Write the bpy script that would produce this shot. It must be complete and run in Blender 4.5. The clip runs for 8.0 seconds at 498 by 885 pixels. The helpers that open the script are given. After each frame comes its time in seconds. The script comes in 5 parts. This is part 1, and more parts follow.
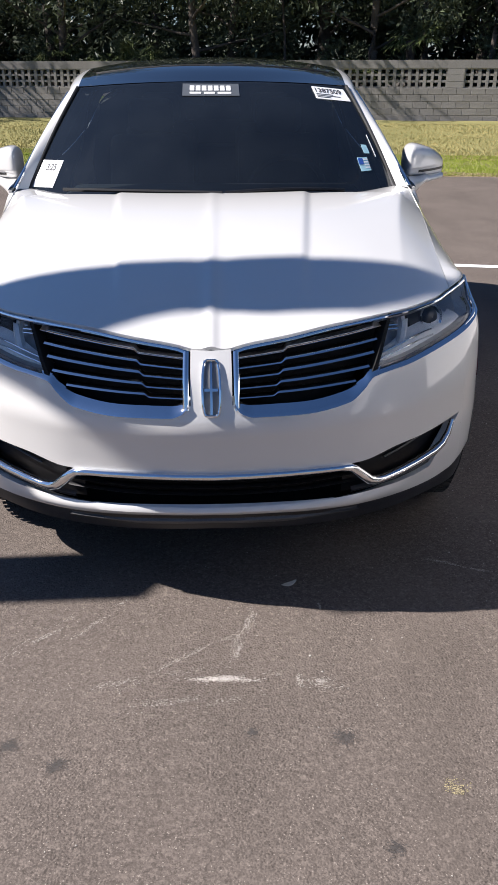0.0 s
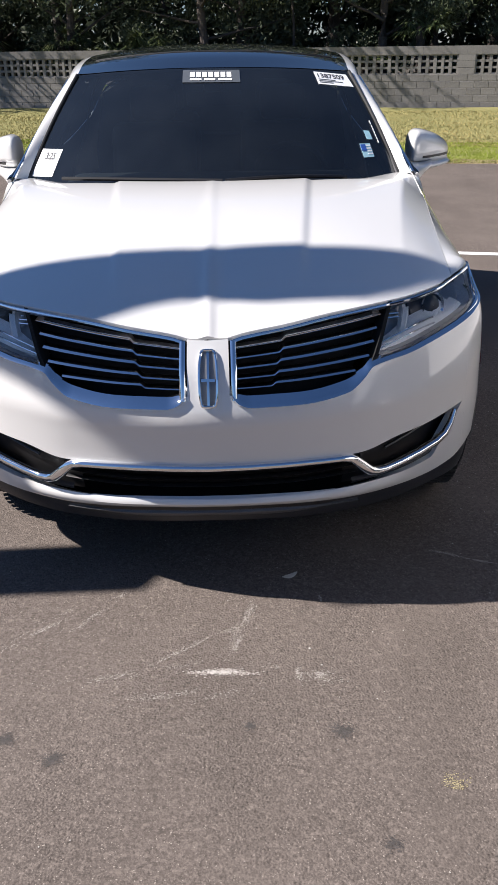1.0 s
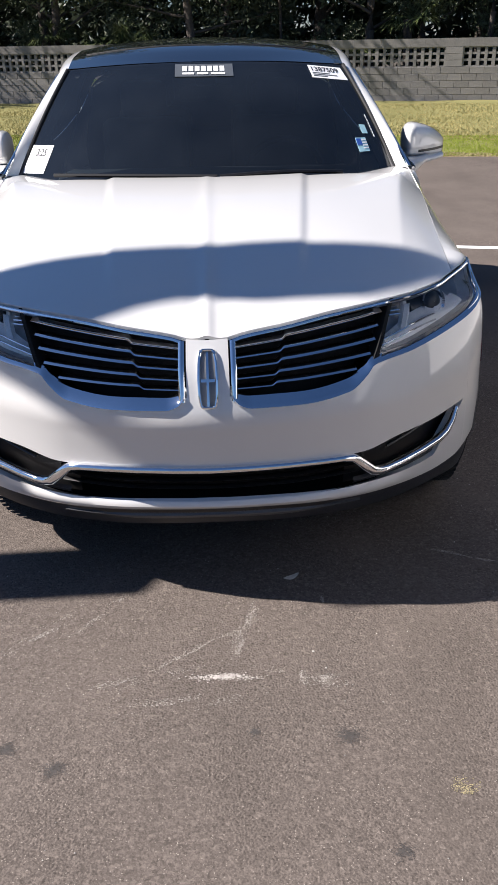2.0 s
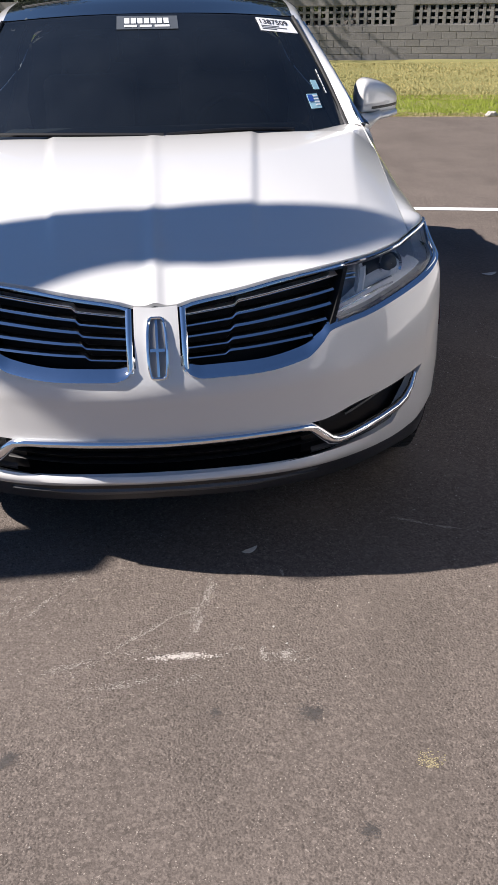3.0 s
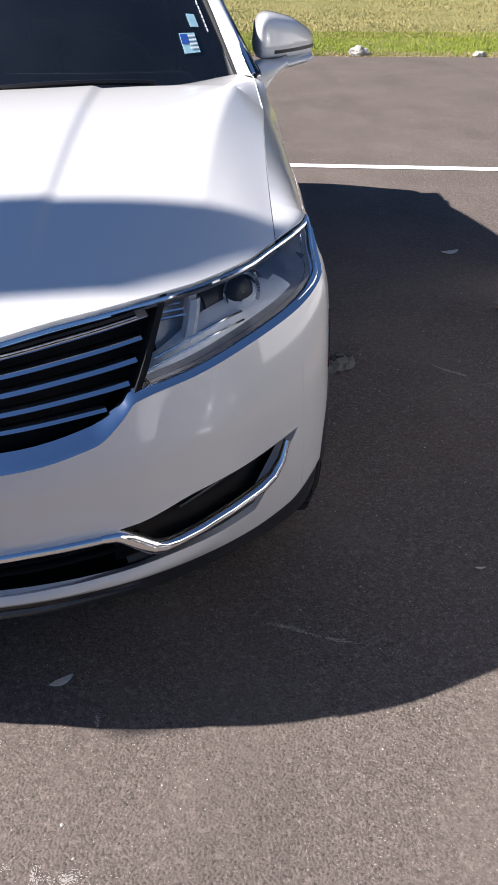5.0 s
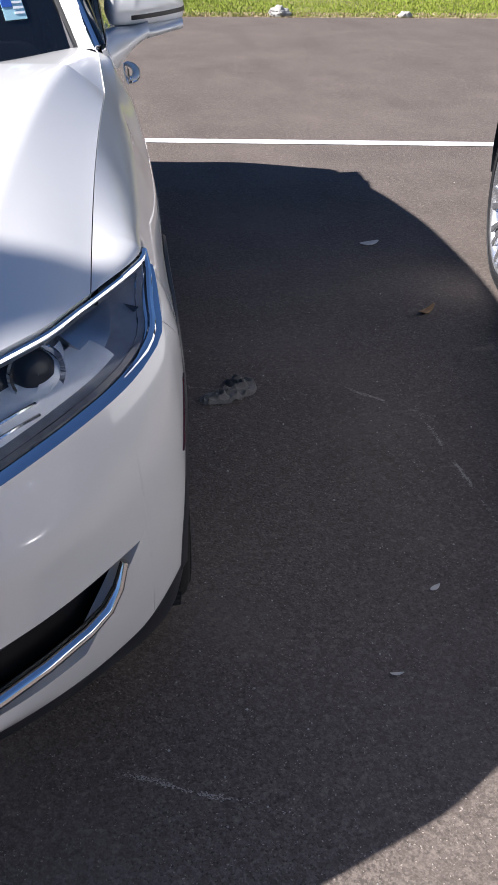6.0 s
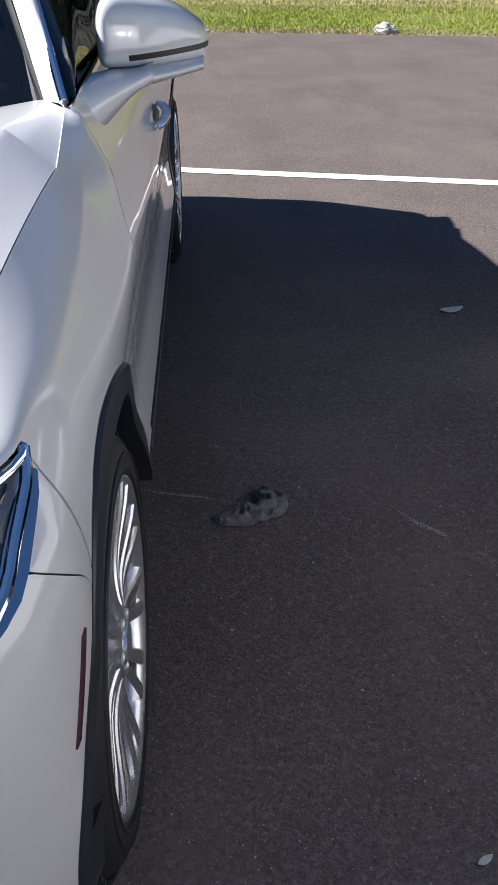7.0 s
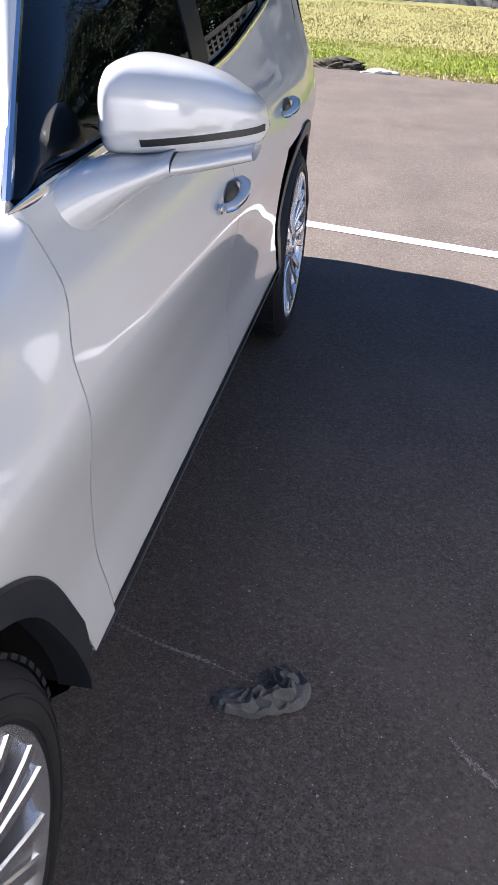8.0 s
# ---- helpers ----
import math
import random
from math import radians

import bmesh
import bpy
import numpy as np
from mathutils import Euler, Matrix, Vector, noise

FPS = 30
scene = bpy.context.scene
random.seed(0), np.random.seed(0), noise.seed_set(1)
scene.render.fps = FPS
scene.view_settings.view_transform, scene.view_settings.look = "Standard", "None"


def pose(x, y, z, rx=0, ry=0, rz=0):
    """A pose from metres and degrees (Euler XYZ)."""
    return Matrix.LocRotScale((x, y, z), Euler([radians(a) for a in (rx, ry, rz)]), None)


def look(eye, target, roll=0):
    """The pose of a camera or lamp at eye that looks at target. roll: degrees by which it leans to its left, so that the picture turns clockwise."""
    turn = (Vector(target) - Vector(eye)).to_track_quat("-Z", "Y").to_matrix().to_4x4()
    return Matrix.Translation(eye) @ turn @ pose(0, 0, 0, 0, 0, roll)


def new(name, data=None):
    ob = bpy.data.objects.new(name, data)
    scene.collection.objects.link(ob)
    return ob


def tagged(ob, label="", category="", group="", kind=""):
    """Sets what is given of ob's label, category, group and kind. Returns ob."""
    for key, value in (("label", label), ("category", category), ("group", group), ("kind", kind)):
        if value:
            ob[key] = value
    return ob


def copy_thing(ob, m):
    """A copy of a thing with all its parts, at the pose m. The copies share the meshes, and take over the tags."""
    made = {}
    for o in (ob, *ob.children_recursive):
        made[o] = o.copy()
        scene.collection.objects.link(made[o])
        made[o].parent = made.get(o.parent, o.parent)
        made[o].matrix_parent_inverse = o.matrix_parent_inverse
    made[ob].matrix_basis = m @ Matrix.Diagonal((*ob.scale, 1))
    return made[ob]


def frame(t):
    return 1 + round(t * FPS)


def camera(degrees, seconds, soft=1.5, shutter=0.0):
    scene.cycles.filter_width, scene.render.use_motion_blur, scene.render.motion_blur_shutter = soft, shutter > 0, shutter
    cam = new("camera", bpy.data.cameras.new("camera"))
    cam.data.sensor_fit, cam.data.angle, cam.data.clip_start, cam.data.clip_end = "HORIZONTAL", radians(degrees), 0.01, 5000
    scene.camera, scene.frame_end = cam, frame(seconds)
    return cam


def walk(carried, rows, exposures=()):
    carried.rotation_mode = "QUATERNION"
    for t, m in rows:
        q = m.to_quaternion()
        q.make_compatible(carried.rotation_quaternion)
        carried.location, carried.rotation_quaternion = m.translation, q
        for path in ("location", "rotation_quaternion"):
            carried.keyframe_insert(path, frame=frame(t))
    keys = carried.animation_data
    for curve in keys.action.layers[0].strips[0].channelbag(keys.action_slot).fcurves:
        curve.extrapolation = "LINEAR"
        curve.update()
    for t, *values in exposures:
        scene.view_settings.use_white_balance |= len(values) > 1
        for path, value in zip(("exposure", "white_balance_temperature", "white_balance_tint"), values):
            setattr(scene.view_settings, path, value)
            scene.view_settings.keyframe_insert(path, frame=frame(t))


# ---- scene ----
cam = camera(33.0, 8.0)
PATH = [
    (0, (0.045, -2.306, 1.66), (0.096, -0.486, 0.83), -0.2),
    (0.5, (0.058, -2.296, 1.656), (0.092, -0.479, 0.821), -0.5),
    (1, (0.086, -2.278, 1.648), (0.109, -0.468, 0.798), -0.8),
    (2.5, (0.046, -2.205, 1.646), (0.132, -0.411, 0.767), -1.4),
    (3, (0.071, -2.146, 1.618), (0.213, -0.383, 0.684), -1.0),
    (3.5, (0.238, -1.991, 1.61), (0.363, -0.24, 0.653), 0.7),
    (4, (0.328, -1.808, 1.571), (0.455, -0.073, 0.583), 0.1),
    (4.2, (0.346, -1.696, 1.577), (0.482, 0.027, 0.571), -0.4),
    (5.3, (0.669, -1.176, 1.522), (0.823, 0.514, 0.462), -0.9),
    (5.5, (0.707, -1.067, 1.51), (0.913, 0.607, 0.435), -1.1),
    (6, (0.842, -0.771, 1.49), (1.115, 0.869, 0.378), -0.1),
    (6.5, (1.006, -0.468, 1.478), (1.132, 1.199, 0.381), -0.0),
    (7, (1.11, -0.149, 1.465), (1.172, 1.525, 0.373), -0.5),
    (7.5, (1.289, 0.127, 1.446), (1.206, 1.805, 0.362), 0.8),
    (8, (1.35, 0.431, 1.478), (1.064, 2.112, 0.432), 2.6),
]
walk(cam, [(t, look(eye, target, roll)) for t, eye, target, roll in PATH], [(0, 1.14, 5830, 13), (4.0, 1.13, 5930, 13), (5.5, 1.38, 5680, 13), (6.0, 1.33, 5650, 13), (6.9, 1.24, 5550, 12), (7.5, 1.56, 5720, 14), (8.0, 1.98, 5650, 14)])

# ---- daylight: clear sky, sun square on to the car's right-hand side ----
SUN_UP, SUN_AZ = 42.0, 181.2
world = bpy.data.worlds.new("sky")
scene.world = world
world.use_nodes = True
wn = world.node_tree.nodes
wl = world.node_tree.links
sky = wn.new("ShaderNodeTexSky")
sky.sky_type = "NISHITA"
sky.sun_disc = False
sky.sun_elevation = radians(SUN_UP)
sky.sun_rotation = radians(90.0 - SUN_AZ)
sky.air_density, sky.dust_density, sky.ozone_density = 1.0, 0.2, 6.0
wn["Background"].inputs["Strength"].default_value = 0.037
wl.new(sky.outputs[0], wn["Background"].inputs["Color"])
sun = new("sun", bpy.data.lights.new("sun", "SUN"))
sun.data.energy, sun.data.angle, sun.data.color = 4.8, radians(0.55), (1.0, 0.89, 0.75)
sun.matrix_world = look((math.cos(radians(SUN_AZ)) * 30, math.sin(radians(SUN_AZ)) * 30, 30 * math.tan(radians(SUN_UP))), (0, 0, 0))

# ---- helpers ----
def curve(xs, ys):
    """A smooth function through a few knots."""
    h, d = np.diff(np.array(xs, float)), np.diff(np.array(ys, float)) / np.diff(np.array(xs, float))
    m = [d[0]] + [0.0] * (len(xs) - 2) + [d[-1]]
    for i in range(1, len(xs) - 1):
        if d[i - 1] * d[i] > 0:
            w1, w2 = 2 * h[i] + h[i - 1], h[i] + 2 * h[i - 1]
            m[i] = (w1 + w2) / (w1 / d[i - 1] + w2 / d[i])

    def f(x):
        x = min(max(x, xs[0]), xs[-1])
        i = max(min(sum(1 for k in xs if k <= x) - 1, len(h) - 1), 0)
        t = (x - xs[i]) / h[i]
        return float(ys[i] * (1 + 2 * t) * (1 - t) ** 2 + h[i] * m[i] * t * (1 - t) ** 2 + ys[i + 1] * t * t * (3 - 2 * t) + h[i] * m[i + 1] * t * t * (t - 1))
    return f


def lerp(a, b, t):
    return a + (b - a) * t


def smooth(t):
    t = min(max(t, 0.0), 1.0)
    return t * t * (3 - 2 * t)


def steps(a, b, n):
    return [a + (b - a) * i / n for i in range(n + 1)]


def mesh_of(name, verts, faces, material, angle=35.0):
    me = bpy.data.meshes.new(name)
    me.from_pydata([tuple(v) for v in verts], [], [tuple(f) for f in faces])
    me.polygons.foreach_set("use_smooth", [True] * len(me.polygons))
    if angle is not None and len(me.polygons):
        me.set_sharp_from_angle(angle=radians(angle))
    me.materials.append(material)
    me.update()
    return me


def thing(name, label, category, at=(0, 0, 0), group="", kind=""):
    ob = new(name)
    ob.empty_display_size = 0.1
    ob.location = at
    return tagged(ob, label, category, group, kind)


def flanged(verts, faces, depth):
    """Turns the open edges of a sheet inward, so that a panel has an edge of that depth; the sheet's own shading stays."""
    index, clean, where = {}, [], []
    for v in verts:
        key = (round(v[0] * 2500), round(v[1] * 2500), round(v[2] * 2500))
        if key not in index:
            index[key] = len(clean)
            clean.append(Vector(v))
        where.append(index[key])
    quads, nor, count = [], [Vector((0, 0, 0)) for _ in clean], {}
    for f in faces:
        q = []
        for i in f:
            if where[i] not in q:
                q.append(where[i])
        if len(q) < 3:
            continue
        quads.append(tuple(q))
        a, b, c = clean[q[0]], clean[q[1]], clean[q[2]]
        n = (b - a).cross(c - a) + ((c - a).cross(clean[q[3]] - a) if len(q) == 4 else Vector((0, 0, 0)))
        for i in q:
            nor[i] += n
        for i, j in zip(q, q[1:] + q[:1]):
            count[(i, j)] = count.get((i, j), 0) + 1
    out, extra = list(clean), {}
    for i, j in count:
        if (j, i) not in count:
            ids = []
            for k in (i, j):
                for lay in (0, 1):
                    if (k, lay) not in extra:
                        extra[(k, lay)] = len(out)
                        out.append(clean[k] - nor[k].normalized() * (depth * lay))
                    ids.append(extra[(k, lay)])
            quads.append((ids[2], ids[0], ids[1], ids[3]))
    return out, quads


def put(name, verts, faces, material, parent=None, label="", angle=35.0, thick=0.0):
    """Links one mesh as one object under a thing or part."""
    if thick:
        verts, faces = flanged(verts, faces, thick)
    ob = new(name, mesh_of(name, verts, faces, material, angle))
    if parent:
        ob.parent = parent
    return tagged(ob, label)


def part(name, bm, material, parent=None, label="", angle=35.0):
    me = bpy.data.meshes.new(name)
    bm.to_mesh(me)
    bm.free()
    me.polygons.foreach_set("use_smooth", [True] * len(me.polygons))
    if angle is not None and len(me.polygons):
        me.set_sharp_from_angle(angle=radians(angle))
    me.materials.append(material)
    ob = new(name, me)
    if parent:
        ob.parent = parent
    return tagged(ob, label)


def grid(P):
    """Vertices and quads of a grid of points."""
    ni, nj = len(P), len(P[0])
    verts = [p for row in P for p in row]
    faces = [(i * nj + j, i * nj + j + 1, (i + 1) * nj + j + 1, (i + 1) * nj + j) for i in range(ni - 1) for j in range(nj - 1)]
    return verts, faces


def merge(*pieces):
    verts, faces = [], []
    for v, f in pieces:
        k = len(verts)
        verts += list(v)
        faces += [tuple(a + k for a in q) for q in f]
    return verts, faces


def flip(piece):
    return piece[0], [tuple(reversed(f)) for f in piece[1]]


def mirrored(piece):
    return [(-v[0], v[1], v[2]) for v in piece[0]], [tuple(reversed(f)) for f in piece[1]]


def outward(piece, way):
    """Turns the faces so that most of them look along way."""
    v, total = piece[0], Vector((0, 0, 0))
    for f in piece[1]:
        a, b, c = Vector(v[f[0]]), Vector(v[f[1]]), Vector(v[f[2]])
        n = (b - a).cross(c - a)
        if len(f) == 4:
            n += (c - a).cross(Vector(v[f[3]]) - a)
        total += n
    return piece if total.dot(Vector(way)) >= 0 else flip(piece)


def box(x0, x1, y0, y1, z0, z1, bevel=0.0, seg=2):
    bm = bmesh.new()
    bmesh.ops.create_cube(bm, size=1.0)
    bmesh.ops.scale(bm, vec=(x1 - x0, y1 - y0, z1 - z0), verts=bm.verts)
    bmesh.ops.translate(bm, vec=((x0 + x1) / 2, (y0 + y1) / 2, (z0 + z1) / 2), verts=bm.verts)
    if bevel:
        bmesh.ops.bevel(bm, geom=bm.edges[:], offset=bevel, segments=seg, profile=0.5, affect="EDGES")
    return bm


def tube(points, radius, sides=8, flat=1.0, up=(0, 0, 1), closed_ends=True):
    """A swept bar of elliptical section along points; radius may be one number or a number a point."""
    pts = [Vector(p) for p in points]
    verts, faces = [], []
    for i, p in enumerate(pts):
        d = (pts[min(i + 1, len(pts) - 1)] - pts[max(i - 1, 0)]).normalized()
        a = d.cross(Vector(up)).normalized()
        b = a.cross(d).normalized()
        r = radius[i] if isinstance(radius, (list, tuple)) else radius
        for k in range(sides):
            w = 2 * math.pi * k / sides
            verts.append(tuple(p + a * (r * flat * math.cos(w)) + b * (r * math.sin(w))))
    for i in range(len(pts) - 1):
        for k in range(sides):
            k2 = (k + 1) % sides
            faces.append((i * sides + k, i * sides + k2, (i + 1) * sides + k2, (i + 1) * sides + k))
    if closed_ends:
        faces.append(tuple(range(sides - 1, -1, -1)))
        faces.append(tuple((len(pts) - 1) * sides + k for k in range(sides)))
    return verts, faces


def lathe(profile, n=48, axis="x", at=(0, 0, 0), sign=1):
    """Turns a profile of (out, radius) round the x axis."""
    verts, faces = [], []
    for o, r in profile:
        for k in range(n):
            w = 2 * math.pi * k / n
            verts.append((at[0] + sign * o, at[1] + r * math.cos(w), at[2] + r * math.sin(w)))
    for i in range(len(profile) - 1):
        for k in range(n):
            k2 = (k + 1) % n
            faces.append((i * n + k, i * n + k2, (i + 1) * n + k2, (i + 1) * n + k))
    return verts, faces if sign > 0 else [tuple(reversed(f)) for f in faces]


# ---- materials ----
def material(name, colour, rough=0.5, metal=0.0, dark=None, scale=6.0, fine=60.0, amount=0.5, bump=0.0, bump_scale=200.0, coat=0.0, spec=0.5, per_object=0.0, per_island=0.0):
    """A principled surface with colour that varies at two scales, and fine relief."""
    m = bpy.data.materials.new(name)
    m.use_nodes = True
    n, l = m.node_tree.nodes, m.node_tree.links
    b = n["Principled BSDF"]
    b.inputs["Roughness"].default_value = rough
    b.inputs["Metallic"].default_value = metal
    b.inputs["Coat Weight"].default_value = coat
    b.inputs["Coat Roughness"].default_value = 0.03
    b.inputs["Specular IOR Level"].default_value = spec
    co = n.new("ShaderNodeTexCoord")
    if dark is None:
        dark = tuple(c * 0.8 for c in colour)
    big, small = n.new("ShaderNodeTexNoise"), n.new("ShaderNodeTexNoise")
    big.inputs["Scale"].default_value, small.inputs["Scale"].default_value = scale, fine
    big.inputs["Detail"].default_value, small.inputs["Detail"].default_value = 5, 3
    l.new(co.outputs["Object"], big.inputs["Vector"])
    l.new(co.outputs["Object"], small.inputs["Vector"])
    add = n.new("ShaderNodeMath")
    add.operation = "MULTIPLY_ADD"
    l.new(small.outputs["Fac"], add.inputs[0])
    add.inputs[1].default_value = 0.6
    l.new(big.outputs["Fac"], add.inputs[2])
    ramp = n.new("ShaderNodeMapRange")
    ramp.inputs["From Min"].default_value, ramp.inputs["From Max"].default_value = 0.8 - 0.5 * amount, 0.8 + 0.5 * amount
    l.new(add.outputs[0], ramp.inputs["Value"])
    fac = ramp.outputs[0]
    for want, node, out in ((per_object, "ShaderNodeObjectInfo", "Random"), (per_island, "ShaderNodeNewGeometry", "Random Per Island")):
        if want:
            info, mix = n.new(node), n.new("ShaderNodeMix")
            mix.inputs[0].default_value = want
            l.new(fac, mix.inputs[2])
            l.new(info.outputs[out], mix.inputs[3])
            fac = mix.outputs[0]
    col = n.new("ShaderNodeMix")
    col.data_type = "RGBA"
    col.inputs[6].default_value, col.inputs[7].default_value = (*dark, 1), (*colour, 1)
    l.new(fac, col.inputs[0])
    l.new(col.outputs[2], b.inputs["Base Color"])
    if bump:
        tex, bp = n.new("ShaderNodeTexNoise"), n.new("ShaderNodeBump")
        tex.inputs["Scale"].default_value, tex.inputs["Detail"].default_value = bump_scale, 4
        l.new(co.outputs["Object"], tex.inputs["Vector"])
        bp.inputs["Strength"].default_value, bp.inputs["Distance"].default_value = bump, 1.0 / bump_scale
        l.new(tex.outputs["Fac"], bp.inputs["Height"])
        l.new(bp.outputs[0], b.inputs["Normal"])
    return m


def glass(name, tint, gloss_rough=0.0, ior=1.5, dust_haze=0.0):
    """A thin tinted pane: what lies behind, darkened, under a mirror layer by Fresnel and a dusty film with painted sky
    haze.
    """
    m = bpy.data.materials.new(name)
    m.use_nodes = True
    n, l = m.node_tree.nodes, m.node_tree.links
    n.remove(n["Principled BSDF"])
    see, shine, fr, mix = n.new("ShaderNodeBsdfTransparent"), n.new("ShaderNodeBsdfGlossy"), n.new("ShaderNodeFresnel"), n.new("ShaderNodeMixShader")
    see.inputs["Color"].default_value = (*tint, 1)
    shine.inputs["Roughness"].default_value = gloss_rough
    fr.inputs["IOR"].default_value = ior
    l.new(fr.outputs[0], mix.inputs[0])
    l.new(see.outputs[0], mix.inputs[1])
    l.new(shine.outputs[0], mix.inputs[2])
    out = mix.outputs[0]
    if dust_haze:
        film, over, co, spots, amount = n.new("ShaderNodeBsdfDiffuse"), n.new("ShaderNodeMixShader"), n.new("ShaderNodeTexCoord"), n.new("ShaderNodeTexNoise"), n.new("ShaderNodeMapRange")
        # dusty film, tinted blue to paint in the sky's haze on the glass
        film.inputs["Color"].default_value = (0.42, 0.50, 0.58, 1)
        spots.inputs["Scale"].default_value, spots.inputs["Detail"].default_value = 5.0, 6.0
        l.new(co.outputs["Object"], spots.inputs["Vector"])
        amount.inputs["From Min"].default_value, amount.inputs["From Max"].default_value = 0.3, 0.7
        amount.inputs["To Min"].default_value, amount.inputs["To Max"].default_value = dust_haze * 0.7, dust_haze * 1.3
        l.new(spots.outputs["Fac"], amount.inputs["Value"])
        l.new(amount.outputs[0], over.inputs[0])
        l.new(out, over.inputs[1])
        l.new(film.outputs[0], over.inputs[2])
        out = over.outputs[0]
    l.new(out, n["Material Output"].inputs["Surface"])
    return m


def asphalt_material():
    """Worn asphalt: grey binder, pale and dark aggregate, scuffs, stains and hairline scratches."""
    m = material("asphalt", (0.152, 0.131, 0.122), rough=0.9, dark=(0.088, 0.076, 0.071), scale=0.9, fine=22.0, amount=0.9, spec=0.2)
    n, l = m.node_tree.nodes, m.node_tree.links
    b = n["Principled BSDF"]
    base = b.inputs["Base Color"].links[0].from_socket
    co = n.new("ShaderNodeTexCoord")

    def layer(socket_in, factor, colour):
        mx = n.new("ShaderNodeMix")
        mx.data_type = "RGBA"
        l.new(factor, mx.inputs[0])
        l.new(socket_in, mx.inputs[6])
        mx.inputs[7].default_value = (*colour, 1)
        return mx.outputs[2]

    def ranged(value, lo, hi, a=0.0, z=1.0):
        r = n.new("ShaderNodeMapRange")
        for key, v in (("From Min", lo), ("From Max", hi), ("To Min", a), ("To Max", z)):
            r.inputs[key].default_value = v
        l.new(value, r.inputs["Value"])
        return r.outputs[0]

    def noise_tex(scale, detail=4.0, stretch=(1, 1, 1)):
        mp, t = n.new("ShaderNodeMapping"), n.new("ShaderNodeTexNoise")
        mp.inputs["Scale"].default_value = stretch
        l.new(co.outputs["Object"], mp.inputs["Vector"])
        l.new(mp.outputs[0], t.inputs["Vector"])
        t.inputs["Scale"].default_value, t.inputs["Detail"].default_value = scale, detail
        return t.outputs["Fac"]

    def stones(scale, feature="F1"):
        t, mp, wob = n.new("ShaderNodeTexVoronoi"), n.new("ShaderNodeVectorMath"), n.new("ShaderNodeTexNoise")
        wob.inputs["Scale"].default_value = scale * 0.6
        l.new(co.outputs["Object"], wob.inputs["Vector"])
        mp.operation = "MULTIPLY_ADD"
        l.new(wob.outputs["Color"], mp.inputs[0])
        mp.inputs[1].default_value = (0.6 / scale,) * 3
        l.new(co.outputs["Object"], mp.inputs[2])
        l.new(mp.outputs[0], t.inputs["Vector"])
        t.feature = feature
        t.inputs["Scale"].default_value = scale
        return t

    coarse, fine_stone = stones(150.0), stones(330.0)
    tone, tone2 = n.new("ShaderNodeSeparateColor"), n.new("ShaderNodeSeparateColor")
    l.new(coarse.outputs["Color"], tone.inputs[0])
    l.new(fine_stone.outputs["Color"], tone2.inputs[0])
    worn = noise_tex(1.7, 6.0, (1.0, 0.7, 1))
    out = layer(base, ranged(tone.outputs[0], 0.35, 1.0, 0.0, 0.52), (0.225, 0.196, 0.183))
    out = layer(out, ranged(tone.outputs[1], 0.50, 1.0, 0.0, 0.52), (0.058, 0.051, 0.048))
    out = layer(out, ranged(tone2.outputs[0], 0.50, 1.0, 0.0, 0.48), (0.225, 0.196, 0.183))
    out = layer(out, ranged(tone2.outputs[1], 0.60, 1.0, 0.0, 0.50), (0.060, 0.053, 0.050))
    out = layer(out, ranged(tone2.outputs[2], 0.980, 0.992, 0.0, 0.70), (0.44, 0.40, 0.37))
    out = layer(out, ranged(noise_tex(2.2, 6.0), 0.47, 0.70, 0.0, 0.55), (0.172, 0.149, 0.139))
    out = layer(out, ranged(noise_tex(0.35, 3.0, (0.3, 3.0, 1)), 0.5, 0.7, 0.0, 0.25), (0.130, 0.113, 0.105))
    out = layer(out, ranged(noise_tex(0.9, 5.0, (2.5, 0.8, 1)), 0.52, 0.66, 0.0, 0.30), (0.085, 0.074, 0.068))
    out = layer(out, ranged(noise_tex(62.0, 6.0), 0.55, 0.66, 0.0, 0.50), (0.066, 0.057, 0.052))
    out = layer(out, ranged(noise_tex(48.0, 6.0), 0.56, 0.68, 0.0, 0.45), (0.245, 0.214, 0.198))
    pits = n.new("ShaderNodeMath")
    pits.operation = "MULTIPLY"
    l.new(ranged(noise_tex(150.0, 4.0), 0.56, 0.68, 0.0, 0.75), pits.inputs[0])
    l.new(ranged(worn, 0.40, 0.58, 0.15, 1.0), pits.inputs[1])
    out = layer(out, pits.outputs[0], (0.034, 0.030, 0.028))
    out = layer(out, ranged(noise_tex(5.0, 7.0, (1.0, 1.0, 1)), 0.66, 0.76, 0.0, 0.40), (0.058, 0.053, 0.050))
    brown = n.new("ShaderNodeMix")
    brown.data_type, brown.blend_type = "RGBA", "MULTIPLY"
    brown.inputs[0].default_value, brown.inputs[7].default_value = 1.0, (0.945, 0.91, 0.85, 1)
    l.new(out, brown.inputs[6])
    l.new(brown.outputs[2], b.inputs["Base Color"])
    bp, bp2 = n.new("ShaderNodeBump"), n.new("ShaderNodeBump")
    bp.inputs["Distance"].default_value = 0.006
    l.new(ranged(worn, 0.40, 0.58, 0.35, 1.0), bp.inputs["Strength"])
    l.new(noise_tex(150.0, 4.0), bp.inputs["Height"])
    bp.invert = True
    bp2.inputs["Strength"].default_value, bp2.inputs["Distance"].default_value = 0.6, 0.002
    l.new(noise_tex(300.0, 3.0), bp2.inputs["Height"])
    l.new(bp.outputs[0], bp2.inputs["Normal"])
    l.new(bp2.outputs[0], b.inputs["Normal"])
    return m


